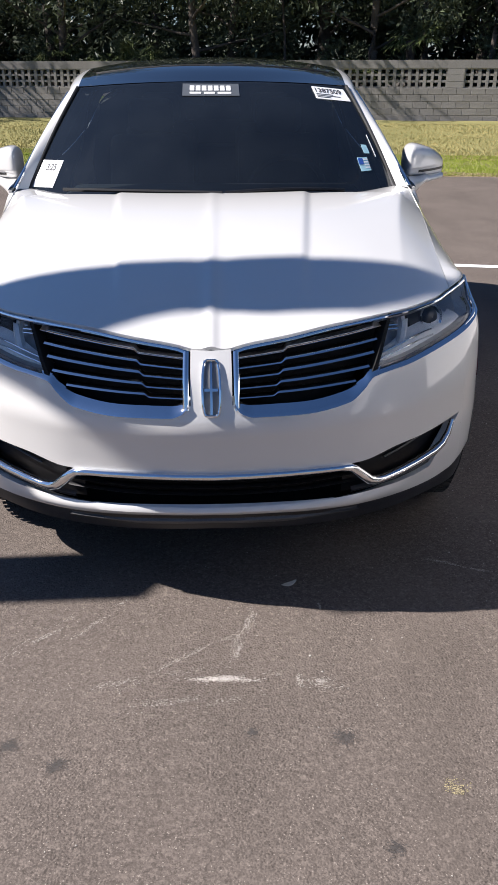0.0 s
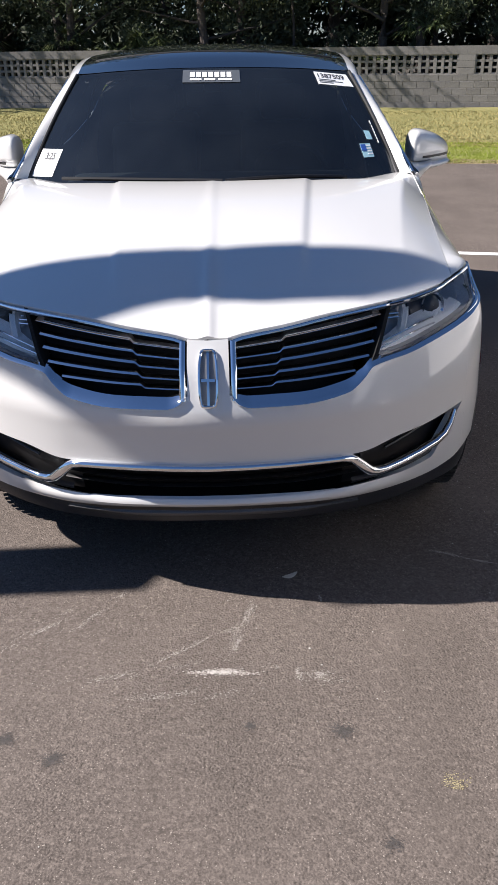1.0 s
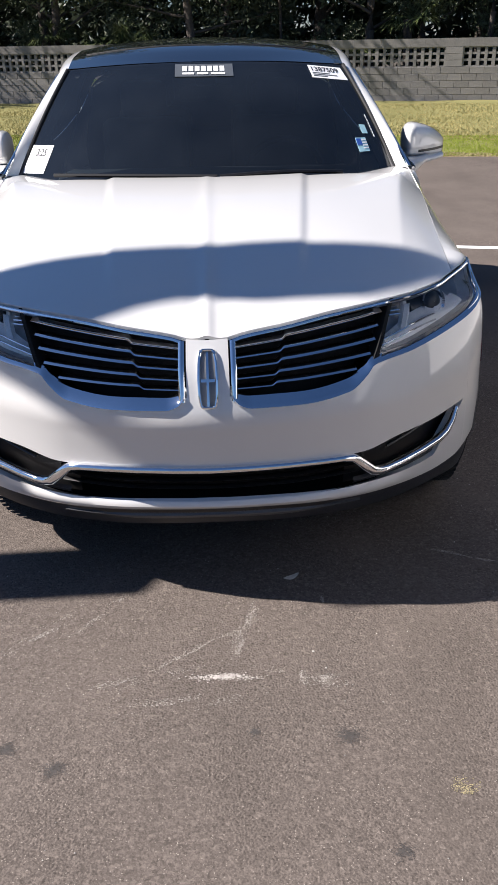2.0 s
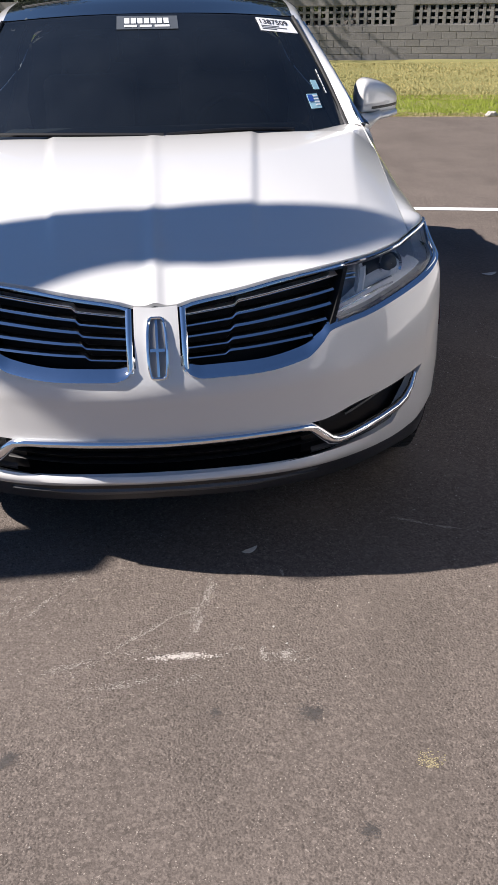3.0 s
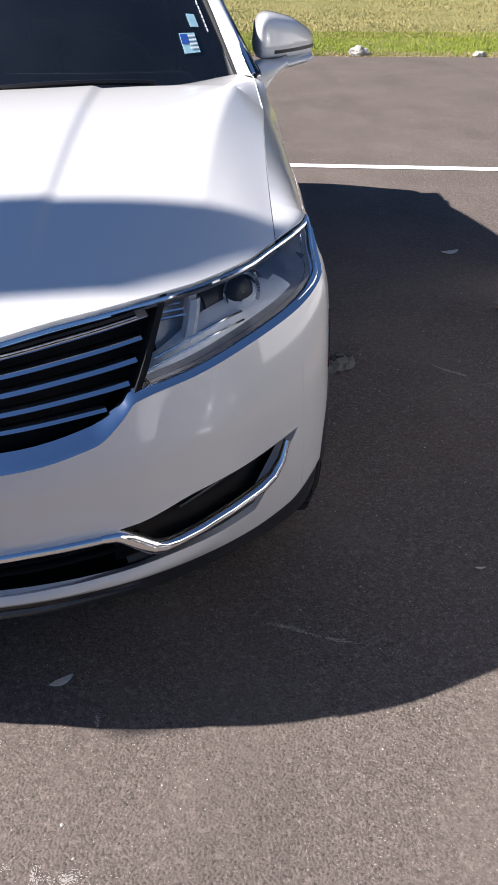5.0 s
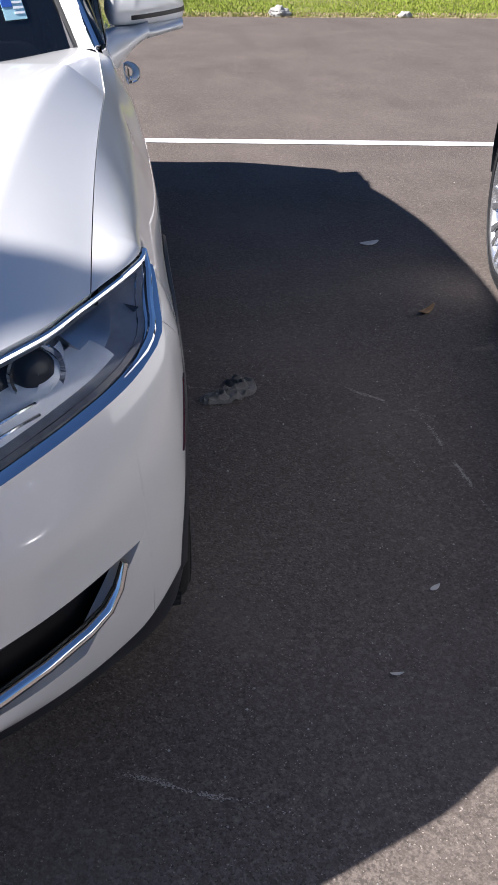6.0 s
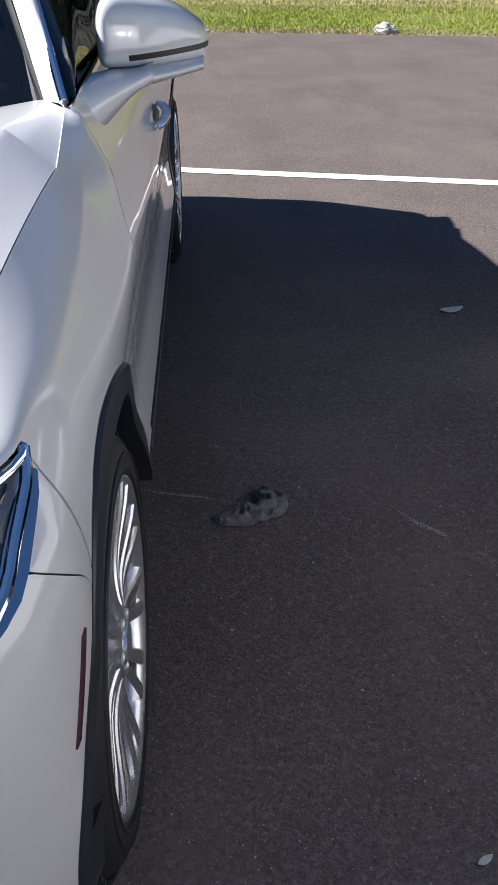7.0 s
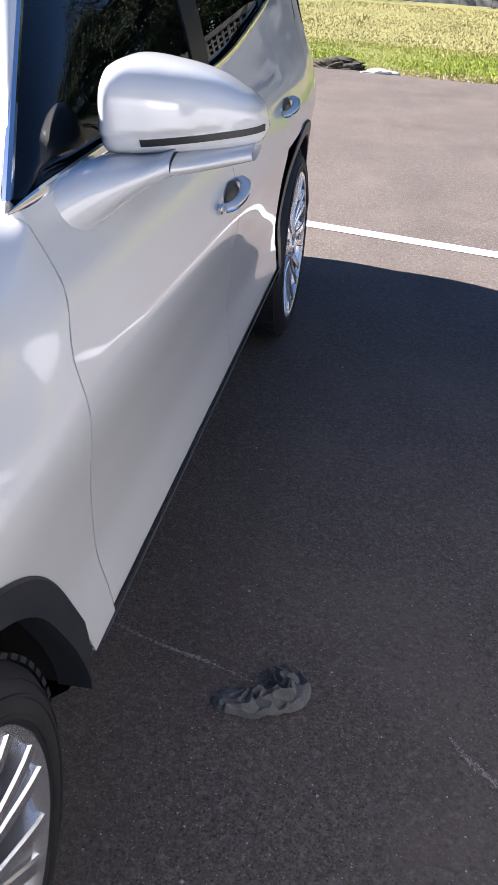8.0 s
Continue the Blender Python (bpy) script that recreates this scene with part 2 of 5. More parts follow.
M_ASPHALT = asphalt_material()
M_SOIL = material("soil", (0.09, 0.075, 0.05), 0.95, dark=(0.04, 0.034, 0.025), scale=1.5, fine=20, bump=0.6, bump_scale=40)
M_LAWN = material("lawn_ground", (0.28, 0.25, 0.09), 0.95, dark=(0.14, 0.145, 0.04), scale=0.8, fine=12, amount=0.8, bump=0.8, bump_scale=30)
M_GRASS = material("dry_grass_blades", (0.47, 0.39, 0.17), 0.85, dark=(0.19, 0.18, 0.055), scale=0.35, fine=3.0, amount=0.8, per_island=0.5)
M_GREEN = material("green_grass_blades", (0.31, 0.36, 0.035), 0.8, dark=(0.17, 0.23, 0.02), scale=0.5, fine=4.0, amount=0.8, per_island=0.5)
M_STRAW = material("dry_edge", (0.52, 0.42, 0.26), 0.9, dark=(0.20, 0.14, 0.08), scale=3, fine=30, per_island=0.5)
M_LINE = material("line_paint", (0.86, 0.85, 0.83), 0.7, dark=(0.66, 0.65, 0.63), scale=9, fine=70, amount=0.5, bump=0.3, bump_scale=150)
M_BLOCK = material("concrete_block", (0.32, 0.305, 0.285), 0.92, dark=(0.14, 0.133, 0.125), scale=1.6, fine=25, amount=0.9, bump=0.5, bump_scale=90, per_object=0.25)
M_MORTAR = material("mortar", (0.25, 0.24, 0.225), 0.95, dark=(0.15, 0.145, 0.135), scale=3, fine=40, bump=0.5)
M_BARK = material("bark", (0.11, 0.09, 0.075), 0.95, dark=(0.04, 0.034, 0.028), scale=4, fine=30, bump=0.9, bump_scale=25)
M_LEAF = material("leaves", (0.120, 0.145, 0.075), 0.45, dark=(0.040, 0.055, 0.030), scale=0.5, fine=4, spec=0.35, per_island=0.5)
# darker copy of the leaves, with the wood's shade put into its colour
M_LEAF_DARK = material("shaded_leaf_copy", (0.095, 0.115, 0.068), 0.45, dark=(0.034, 0.045, 0.030), scale=0.5, fine=4, spec=0.2, per_island=0.4)
M_PALM = material("palm_fronds", (0.15, 0.18, 0.055), 0.5, dark=(0.03, 0.05, 0.016), scale=0.7, fine=5, per_island=0.5)
M_POLE = material("painted_steel", (0.30, 0.30, 0.29), 0.5, metal=0.3, dark=(0.22, 0.22, 0.215))

# ---- ground, lawn, painted line ----
SLANT = -0.22            # the lot's lines run across the car's axis at this slope


def edge_y(x):
    return 11.35 + SLANT * (x - 2.6)


def wall_y(x):
    return 24.1 + SLANT * (x - 4.0)


put("ground", *grid([[(-400, -400, -0.06), (-400, 400, -0.06)], [(400, -400, -0.06), (400, 400, -0.06)]]), M_SOIL, None, "dark sandy soil reaching out to the woods", None).rotation_euler = (0, 0, 0)
g_ob = bpy.data.objects["ground"]
g_ob.data.flip_normals()
tagged(g_ob, "dark sandy soil reaching out under the woods", "ground", kind="structure")
rows = []
for i in range(161):
    x = -40 + 0.5 * i
    e = edge_y(x) + 0.09 * noise.noise((x * 1.3, 0.0, 0.0)) + 0.05 * noise.noise((x * 4.0, 3.0, 0.0))
    rows.append([(x, -60, 0), (x, -8, 0), (x, 6, 0), (x, e, 0), (x, e + 0.02, -0.055)])
tagged(put("pavement", *flip(grid(rows)), M_ASPHALT, None), "worn grey asphalt of a car park with scuffs and stains", "pavement", kind="structure")
rows = []
for i in range(121):
    x = -45 + 0.75 * i
    rows.append([(x, edge_y(x) - 0.02 + d, -0.03 + 0.05 * smooth(d / 1.5) + 0.02 * noise.noise((x * 0.6, d * 0.6, 0))) for d in (0, 0.15, 0.6, 1.5, 3, 5, 7, 9, 11, 13)])
tagged(put("lawn_ground", *flip(grid(rows)), M_LAWN, None), "strip of dry mown lawn between asphalt and wall", "lawn", kind="structure")


def line_piece(x0, x1, y_mid, half):
    rows = []
    for x in steps(x0, x1, 60):
        j = 0.006 * noise.noise((x * 5, 1, 0))
        rows.append([(x, y_mid + SLANT * (x - 1.8) - half + j, 0.004), (x, y_mid + SLANT * (x - 1.8) + half + j, 0.004)])
    return flip(grid(rows))


tagged(put("painted_line", *line_piece(-14, 16, 5.085, 0.055), M_LINE, None), "white painted line across the asphalt", "road marking", kind="structure")

# ---- the white sport utility vehicle: nose at y = 0, tail at y = 4.8, standing on z = 0 ----
M_PAINT = material("white_pearl_paint", (0.68, 0.675, 0.66), 0.34, metal=0.05, dark=(0.65, 0.645, 0.63), scale=2, fine=900, amount=0.8, coat=1.0)
M_PAINT.node_tree.nodes["Principled BSDF"].inputs["Coat IOR"].default_value = 1.6
M_TRIM = material("dark_plastic", (0.024, 0.026, 0.032), 0.4, dark=(0.015, 0.017, 0.021), scale=8, fine=200, bump=0.15, bump_scale=600)
M_BLACK = material("black_plastic", (0.010, 0.010, 0.011), 0.42, dark=(0.006, 0.006, 0.007), scale=10, fine=150)
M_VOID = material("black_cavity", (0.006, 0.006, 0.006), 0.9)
M_CHROME = material("chrome", (0.86, 0.87, 0.89), 0.05, metal=1.0, dark=(0.80, 0.81, 0.83), scale=5, fine=80)
M_SATIN = material("satin_silver", (0.62, 0.62, 0.63), 0.28, metal=0.9, dark=(0.5, 0.5, 0.51), scale=5, fine=120)
M_SKID = material("silver_grey_plastic", (0.075, 0.078, 0.085), 0.4, dark=(0.05, 0.052, 0.056), scale=6, fine=150)
M_ROOF = material("black_roof_glass", (0.006, 0.007, 0.010), 0.04, coat=0.6)
M_RUBBER = material("tyre_rubber", (0.019, 0.019, 0.020), 0.6, dark=(0.011, 0.011, 0.012), scale=12, fine=120, bump=0.25, bump_scale=300)
M_ALLOY = material("polished_alloy", (0.86, 0.86, 0.87), 0.27, metal=0.9, dark=(0.74, 0.74, 0.75), scale=8, fine=100)
M_DARKALLOY = material("grey_alloy_recess", (0.22, 0.22, 0.23), 0.4, metal=0.6)
M_DISC = material("brake_disc_steel", (0.35, 0.34, 0.33), 0.35, metal=1.0, dark=(0.2, 0.19, 0.18), scale=20, fine=120)
M_RED = material("red_lens", (0.075, 0.006, 0.009), 0.15, coat=0.6)
M_WHITE = material("sticker_paper", (0.82, 0.83, 0.84), 0.6, dark=(0.74, 0.75, 0.76), scale=20, fine=200)
M_INK = material("sticker_ink", (0.02, 0.02, 0.03), 0.6)
M_BLUEINK = material("blue_ink", (0.03, 0.10, 0.42), 0.6)
M_TEAL = material("pale_teal_sticker", (0.38, 0.62, 0.68), 0.5, dark=(0.3, 0.5, 0.6), scale=30, fine=200)
M_BANNER = material("grey_film", (0.09, 0.10, 0.115), 0.35, dark=(0.07, 0.08, 0.09))
M_CABIN = material("charcoal_cabin", (0.060, 0.060, 0.064), 0.7, dark=(0.045, 0.045, 0.048), scale=6, fine=120, bump=0.2)
# near-white: the glow of light caught inside the lamp is in this colour
M_LAMPWHITE = material("lamp_reflector", (0.95, 0.95, 0.94), 0.25, metal=0.1, dark=(0.75, 0.75, 0.75), scale=14, fine=60)
M_WIND = glass("windscreen_glass", (0.34, 0.39, 0.42), ior=1.9, dust_haze=0.016)
M_TINT = glass("tinted_glass", (0.03, 0.034, 0.038))
M_SIDE = glass("front_side_glass", (0.40, 0.45, 0.44))
M_LENS = glass("lamp_lens", (0.96, 0.97, 0.98), ior=1.4)
M_SEAL = material("black_rubber_seal", (0.012, 0.012, 0.013), 0.6)

suv = thing("suv", "pearl white sport utility vehicle parked on asphalt, black glass roof", "car")

# the skin: how the body runs round the nose and along the side, u round the car, z up
run_x = curve([0, .2, .4, .6, .75, .88, .94, 1, 1.3, 1.9, 3.0, 4.2, 4.6, 4.85], [0, .22, .43, .635, .782, .899, .944, .962, .964, .962, .960, .955, .935, .90])
run_y = curve([-.2, 0, .2, .4, .6, .75, .88, 1], [.018, 0, .018, .075, .18, .29, .41, .60])
nose_z = curve([.2, .3, .42, .55, .62, .662, .685, .72, .8, .87, .95, 1.05], [.10, .03, -.01, -.030, -.044, -.053, -.051, -.041, -.013, .03, .09, .2])
wide_nose = curve([.2, .3, .40, .5, .6, .75, .82, .889, .95, 1.0, 1.1, 1.2, 1.3], [.955, .985, .993, .994, .990, .984, .978, .959, .945, .93, .935, .90, .87])
wide_side = curve([.2, .3, .43, .50, .60, .73, .88, .95, 1.03, 1.1, 1.2, 1.3], [.91, .945, .988, .980, .966, .974, .992, .978, .957, .924, .888, .86])


tuck = curve([.55, .75, .91, 1.03, 1.2, 1.45, 1.65, 1.82], [0, .028, .073, .018, .021, .021, .024, 0])


def skin(u, z, inset=0.0):
    k = smooth((u - 1.0) / 0.7)
    w = lerp(wide_nose(z), wide_side(z), k)
    y = run_y(u) if u <= 1 else u - 0.4
    y += nose_z(z) * max(0.0, 1 - u * u)
    x = run_x(u) * w - tuck(u) * smooth((z - .87) / lerp(.08, .15, smooth((u - 1.03) / .2)))
    if inset:
        e = 0.01
        a = 0.0 if u <= 0 else math.atan2((run_y(u + e) if u + e <= 1 else u + e - 0.4) - (run_y(max(u - e, 0)) if u - e <= 1 else u - e - 0.4), run_x(u + e) - run_x(max(u - e, 0)))
        x -= inset * math.sin(a)
        y += inset * math.cos(a)
    return (x, y, z)


# lines drawn across the nose
line_top = curve([0, .06, .087, .196, .365, .547, .63, .69, .757, .86, .91, .95, .99, 1.04], [.886, .889, .897, .913, .935, .946, .948, .951, .954, .955, .954, .955, .958, .962])
line_grille = curve([.062, .08, .112, .252, .386, .438, .463, .585, .70, .765, .82, .866, .91, .95, .98, 1.013, 1.035], [.742, .720, .709, .708, .723, .759, .784, .799, .820, .832, .844, .857, .873, .891, .907, .929, .953])
line_bumper = curve([0, .2, .4, .435, .56, .677, .833], [.520, .518, .505, .505, .529, .540, .562])
line_lip = curve([0, .196, .408, .565, .722, .805, .85], [.389, .387, .381, .381, .399, .421, .43])
line_under = curve([0, .2, .414, .565, .70, .80, .88, .94, 1.0], [.356, .350, .335, .330, .333, .347, .392, .425, .44])
slant = lambda u: lerp(.40, .580, (u - .705) / .128)
line_floor = curve([0, .2, .394, .56, .785, 1.0], [.278, .267, .256, .250, .262, .25])
ARCH_Y, ARCH_Z, ARCH_R, REAR_Y = 0.897, 0.375, 0.478, 3.746


def u_at(y):
    """The place along the skin at this y."""
    if y >= 0.6:
        return y + 0.4
    lo, hi = 0.5, 1.0
    for _ in range(20):
        mid = (lo + hi) / 2
        lo, hi = (mid, hi) if run_y(mid) < y else (lo, mid)
    return lo


def arch_u(z, side, cy=ARCH_Y, r=ARCH_R):
    h = max(r * r - (z - ARCH_Z) ** 2, 0.0) ** 0.5
    return u_at(cy + side * h)


def strip(us, lo, hi, n=6, inset=0.0, bulge=0.0):
    """Skin between two lines, column by column."""
    P = []
    for u in us:
        a, b = lo(u), hi(u)
        out = bulge(u) if callable(bulge) else bulge
        P.append([skin(u, lerp(a, b, j / n), inset - out * math.sin(math.pi * j / n)) for j in range(n + 1)])
    return grid(P)


def band(zs, left, right, n=10, inset=0.0):
    """Skin between two upright edges, row by row."""
    return grid([[skin(lerp(left(z), right(z), i / n), z, inset) for i in range(n + 1)] for z in zs])


def both(name, piece, mat, parent=suv, way=(1, 0, 0), label="", thick=0.0, angle=35.0):
    """A part on the left-hand side and its mirror image."""
    a = outward(piece, way)
    return put(name, *a, mat, parent, label, angle, thick), put(name, *mirrored(a), mat, parent, label, angle, thick)


def facing(way, *pieces):
    return merge(*[outward(p, way) for p in pieces])


def whole(name, piece, mat, parent=suv, way=(0, -1, 0), label="", thick=0.0, angle=35.0):
    """One part made of a half and its mirror image, welded at the middle."""
    a = outward(piece, way)
    v, f = merge(a, mirrored(a))
    return put(name, v, f, mat, parent, label, angle, thick or 0.0005)


# front bumper cover: middle column, wings, corner by the wheel, and the white lip below the intake
U_WING = steps(.062, .12, 6) + steps(.14, .38, 9) + steps(.39, .48, 9) + steps(.5, .833, 18)
U_CORNER = [.833, .834, .836, .84, .846, .856] + steps(.868, .94, 14)
U_CHEEK = steps(.94, 1.016, 10)
line_low = lambda u: line_grille(max(u, .062))
seam_line = lambda u: lerp(.888, .770, (u - .94) / .076)


def arch_z(u, cy=ARCH_Y, r=ARCH_R):
    r -= .024 * (1 - smooth((u - .93) / .08))
    y = run_y(u) if u <= 1 else u - .4
    return ARCH_Z + max(r * r - (y - cy) ** 2, 0) ** .5


def edge(u):
    e = lerp(line_bumper(.833), line_under(u), smooth((u - .833) / .003))
    a = arch_z(u)
    return max(e, a) if a > ARCH_Z + .001 else e


body_front = facing((0.4, -1, 0),
    strip(steps(0, .056, 5) + U_WING, line_bumper, line_low, 16),
    strip(steps(0, .056, 5), line_low, line_top, 8),
    strip(U_CORNER, edge, line_grille, 20),
    strip(U_CHEEK, edge, lambda u: min(max(seam_line(u), edge(u) + .001), line_grille(u)), 20),
    strip(steps(0, .70, 28) + steps(.705, .835, 16), line_under, lambda u: max(line_lip(u), slant(u)), 4, 0.0, lambda u: 0.012 * (1 - smooth((u - .45) / .25))),
)
front_bumper = whole("front_bumper", body_front, M_PAINT, suv, (0.4, -1, 0), "", 0.035)
whole("lower_valance", merge(strip(steps(0, 1.0, 30), lambda u: line_floor(u), line_under, 5, 0.018)), M_TRIM, suv, (0.3, -1, 0), "dark grey lower valance", 0.01)
whole("skid_plate", strip(steps(0, .44, 18), lambda u: lerp(line_floor(u) + .045, line_under(u) - .014, smooth((u - .16) / .28)), lambda u: line_under(u) - .012, 3, -0.004, 0.008), M_SKID, suv, (0, -1, 0), "dark silver-grey skid plate", 0.008)

# hood
U_HOOD = .91
SEAM_END = Vector((.853, 1.246, 1.097))


def hood_point(s, t):
    a = abs(s)
    uf = U_HOOD * a
    f = Vector(skin(uf, line_top(uf) + 0.003))
    sweep = max((a - .45) / .55, 0.0) ** 2.2
    r = Vector((SEAM_END.x * a, 1.215 + .165 * a * a - (.165 + 1.215 - SEAM_END.y) * sweep, 1.158 + .008 * a * a))
    p = f.lerp(r, t)
    p.x -= 0.006 * a ** 4 * math.sin(math.pi * t)
    k = lerp(1.75, 1.35, a ** 1.5)
    top = lerp(f.z, r.z, 1 - (1 - t) ** k)
    seam = lerp(f.z, SEAM_END.z, 1 - (1 - t) ** 1.32)
    # a ridge runs back to the windscreen's corner; outside it the sheet falls to the seam
    ridge = lerp(.70, .925, t) - .015
    over = max((a - ridge) / (1 - ridge), 0.0)
    fold = .20 * max((a - .45) / .55, 0.0) ** 2 + .80 * (over * over / (over + .025) * 1.025)
    p.z = lerp(top, min(seam, top), min(fold, 1.0))
    # raised middle field between two creases, and a low spine
    p.z += 0.0085 * smooth((0.285 + 0.095 * p.y - p.x) / 0.032) * smooth(t * 2.4)
    p.z += (0.007 * (1 - smooth(t * 1.6)) + 0.0022) * math.exp(-(p.x / 0.020) ** 2)
    return (p.x if s >= 0 else -p.x, p.y, p.z)


S = sorted(set(steps(0, .06, 8) + steps(.06, .30, 7) + steps(.30, .50, 26) + steps(.50, .74, 7) + steps(.74, 1, 36)))
T = [0, .004, .01, .02, .035, .055, .08, .11] + steps(.15, 1, 24)
whole("hood", grid([[hood_point(s, t) for t in T] for s in S]), M_PAINT, suv, (0, 0, 1), "", 0.012)


# fender: round the arch, up to the door, and rolled in to the hood seam
def door_u(z):
    return curve([.35, .45, .66, .78, .88, .955, 1.0, 1.03, 1.065, 1.115, 1.16, 1.2], [1.487, 1.477, 1.446, 1.424, 1.410, 1.408, 1.420, 1.442, 1.455, 1.447, 1.427, 1.40])(z) + 0.4


def seam_point(y):
    """The hood's side edge at this y."""
    lo, hi = 0.0, 1.0
    for _ in range(24):
        mid = (lo + hi) / 2
        lo, hi = (mid, hi) if hood_point(1, mid)[1] < y else (lo, mid)
    return Vector(hood_point(1, lo))


ARCH_TOP = ARCH_Z + ARCH_R - 0.004
shoulder = curve([.9, 1.04, 1.2, 1.4, 1.6, 1.72, 1.845], [.95, .962, .970, .988, 1.024, 1.068, 1.136])
U_F = steps(1.04, 1.775, 34)
U_TOP = steps(.912, 1.03, 8)
fender_low = lambda u: seam_line(u) + .003 if u < 1.016 else max(arch_z(u), .45)
tail_cols = []
for i in range(9):
    row = []
    for j in range(25):
        z = lerp(.45, shoulder(lerp(1.775, 1.845, i / 8)), j / 24)
        row.append(skin(lerp(1.775, door_u(z) - .004, i / 8), z))
    tail_cols.append(row)
roll = []
for u in U_TOP + U_F + [None] * 5:
    if u is None:
        k = (len(roll) - len(U_F) - len(U_TOP) + 1) / 5
        sz = shoulder(lerp(1.775, 1.845, k))
        u = lerp(1.775, door_u(sz) - .004, k)
    else:
        sz = shoulder(u) if u > 1.035 else line_top(u) + .003
    a = Vector(skin(u, sz))
    below = Vector(skin(u, sz - .03))
    s = seam_point(min(max(a.y, .43), 1.242)) + Vector((.0018, 0, -.0008))
    if a.y > 1.242:
        s = Vector((lerp(s.x, .848, (a.y - 1.242) / .19), a.y, lerp(s.z, 1.150, (a.y - 1.242) / .19)))
    mid = a + (a - below).normalized() * (s - a).length * .26
    roll.append([tuple((1 - t) ** 2 * a + 2 * t * (1 - t) * mid + t * t * s) for t in steps(0, 1, 8)])
fender = [strip(U_F, fender_low, shoulder, 24), strip(steps(.94, 1.035, 12), lambda u: seam_line(u) + .003 if u < 1.016 else arch_z(u), lambda u: line_grille(u) - .003, 6), grid(tail_cols), grid(roll)]
both("fender", facing((1, 0, 0.2), *fender), M_PAINT, suv, (1, 0, 0.2), "", 0.010)

# doors and quarter
belt = curve([1.3, 1.74, 2.59, 3.3, 3.8, 4.1, 4.5], [1.160, 1.168, 1.186, 1.258, 1.35, 1.405, 1.43])
SPLIT = lambda z: 2.46 + 0.4 + 0.04 * (z - .7)
BACK = lambda z: max(3.33 + 0.25 * (z - .9), 0) + 0.4
Z_SILL = .466


def door_piece(left, right, n):
    rows = []
    for j in range(29):
        row = []
        for i in range(n + 1):
            z = 1.0
            for _ in range(3):
                u = lerp(left(z), right(z), i / n)
                z = lerp(Z_SILL, belt(u - .4) - 0.004, j / 28)
            row.append(skin(u, z))
        rows.append(row)
    return grid(rows)


def rear_left(z):
    return SPLIT(z) + .005


def rear_right(z):
    return min(BACK(z), arch_u(z, -1, REAR_Y) - .004) if z < ARCH_TOP else BACK(z)


front_doors = both("front_door", door_piece(door_u, SPLIT, 22), M_PAINT, suv, (1, 0, 0), "", 0.012)
rear_doors = both("rear_door", door_piece(rear_left, rear_right, 18), M_PAINT, suv, (1, 0, 0), "", 0.012)
quarter = [
    grid([[skin(lerp(max(BACK(z0), 3.2) + .005, 4.72, i / 24), lerp(ARCH_TOP, belt(lerp(3.3, 4.4, i / 24)) - .32 * smooth((i / 24 - .66) / .34), j / 8)) for j in range(9) for z0 in (lerp(ARCH_TOP, 1.2, j / 8),)] for i in range(25)]),
    band(steps(.40, ARCH_TOP, 14), lambda z: arch_u(z, 1, REAR_Y), lambda z: 4.72, 8),
]
both("quarter_panel", facing((1, 0, 0), *quarter), M_PAINT, suv, (1, 0, 0), "", 0.010)

# tail: rear bumper and tailgate close the body behind
tail_y = curve([.3, .45, .6, .72, .8, 1.0, 1.15, 1.30, 1.50], [4.60, 4.69, 4.72, 4.69, 4.66, 4.62, 4.54, 4.40, 4.12])


def tail_point(a, z):
    edge_p = Vector(skin(4.72, min(z, 1.3)))
    if z > 1.3:
        edge_p.x = lerp(edge_p.x, .62, (z - 1.3) / .22)
        edge_p.y = lerp(4.30, 4.02, (z - 1.3) / .22)
    k = a ** 4
    return (edge_p.x * a, lerp(tail_y(z), edge_p.y, k), z)


whole("rear_bumper", grid([[tail_point(a, z) for a in steps(0, 1, 18)] for z in steps(.32, .78, 10)]), M_PAINT, suv, (0, 1, 0), "", 0.01)
whole("tailgate", grid([[tail_point(a, z) for a in steps(0, 1, 18)] for z in steps(.785, 1.14, 8)]), M_PAINT, suv, (0, 1, 0), "", 0.01)
whole("rear_window", grid([[tail_point(a, z) for a in steps(0, 1, 18)] for z in steps(1.139, 1.48, 8)]), M_TINT, suv, (0, 1, 0))

# windscreen, roof, pillars
ws_top = lambda s: Vector((.615 * s, 1.82 + .09 * s * s, 1.569 - .026 * s * s))
ws_base = lambda s: Vector((.795 * s, 1.205 + .29 * abs(s) ** 2.2, 1.136 + .010 * s * s))


def ws_point(s, t, out=0.0):
    p = ws_base(s).lerp(ws_top(s), t)
    bow = 0.035 * math.sin(math.pi * t) * (1 - .5 * s * s) + out
    return (p.x, p.y - bow * .55, p.z + bow * .83)


windscreen = put("windscreen", *outward(grid([[ws_point(s, t) for t in steps(0, 1, 12)] for s in steps(-1, 1, 24)]), (0, -1, 1)), M_WIND, suv, "dark tinted windscreen")
border = merge(
    grid([[ws_point(s, t, -.002) for s in steps(.955, 1.0, 2)] for t in steps(0, 1, 12)]),
    grid([[ws_point(-s, t, -.002) for s in steps(.955, 1.0, 2)] for t in steps(0, 1, 12)]),
    grid([[ws_point(s, t, -.0025) for s in steps(-.955, .955, 20)] for t in (.965, 1.0)]),
)
put("windscreen_border", *outward(border, (0, -1, 1)), M_SEAL, suv)

both("pillar_seal", tube([ws_point(1.006, t, .003) for t in steps(0, 1, 14)], .0085, 8, .8), M_SEAL, suv, (1, -1, 0), "black rubber seal along the pillar")

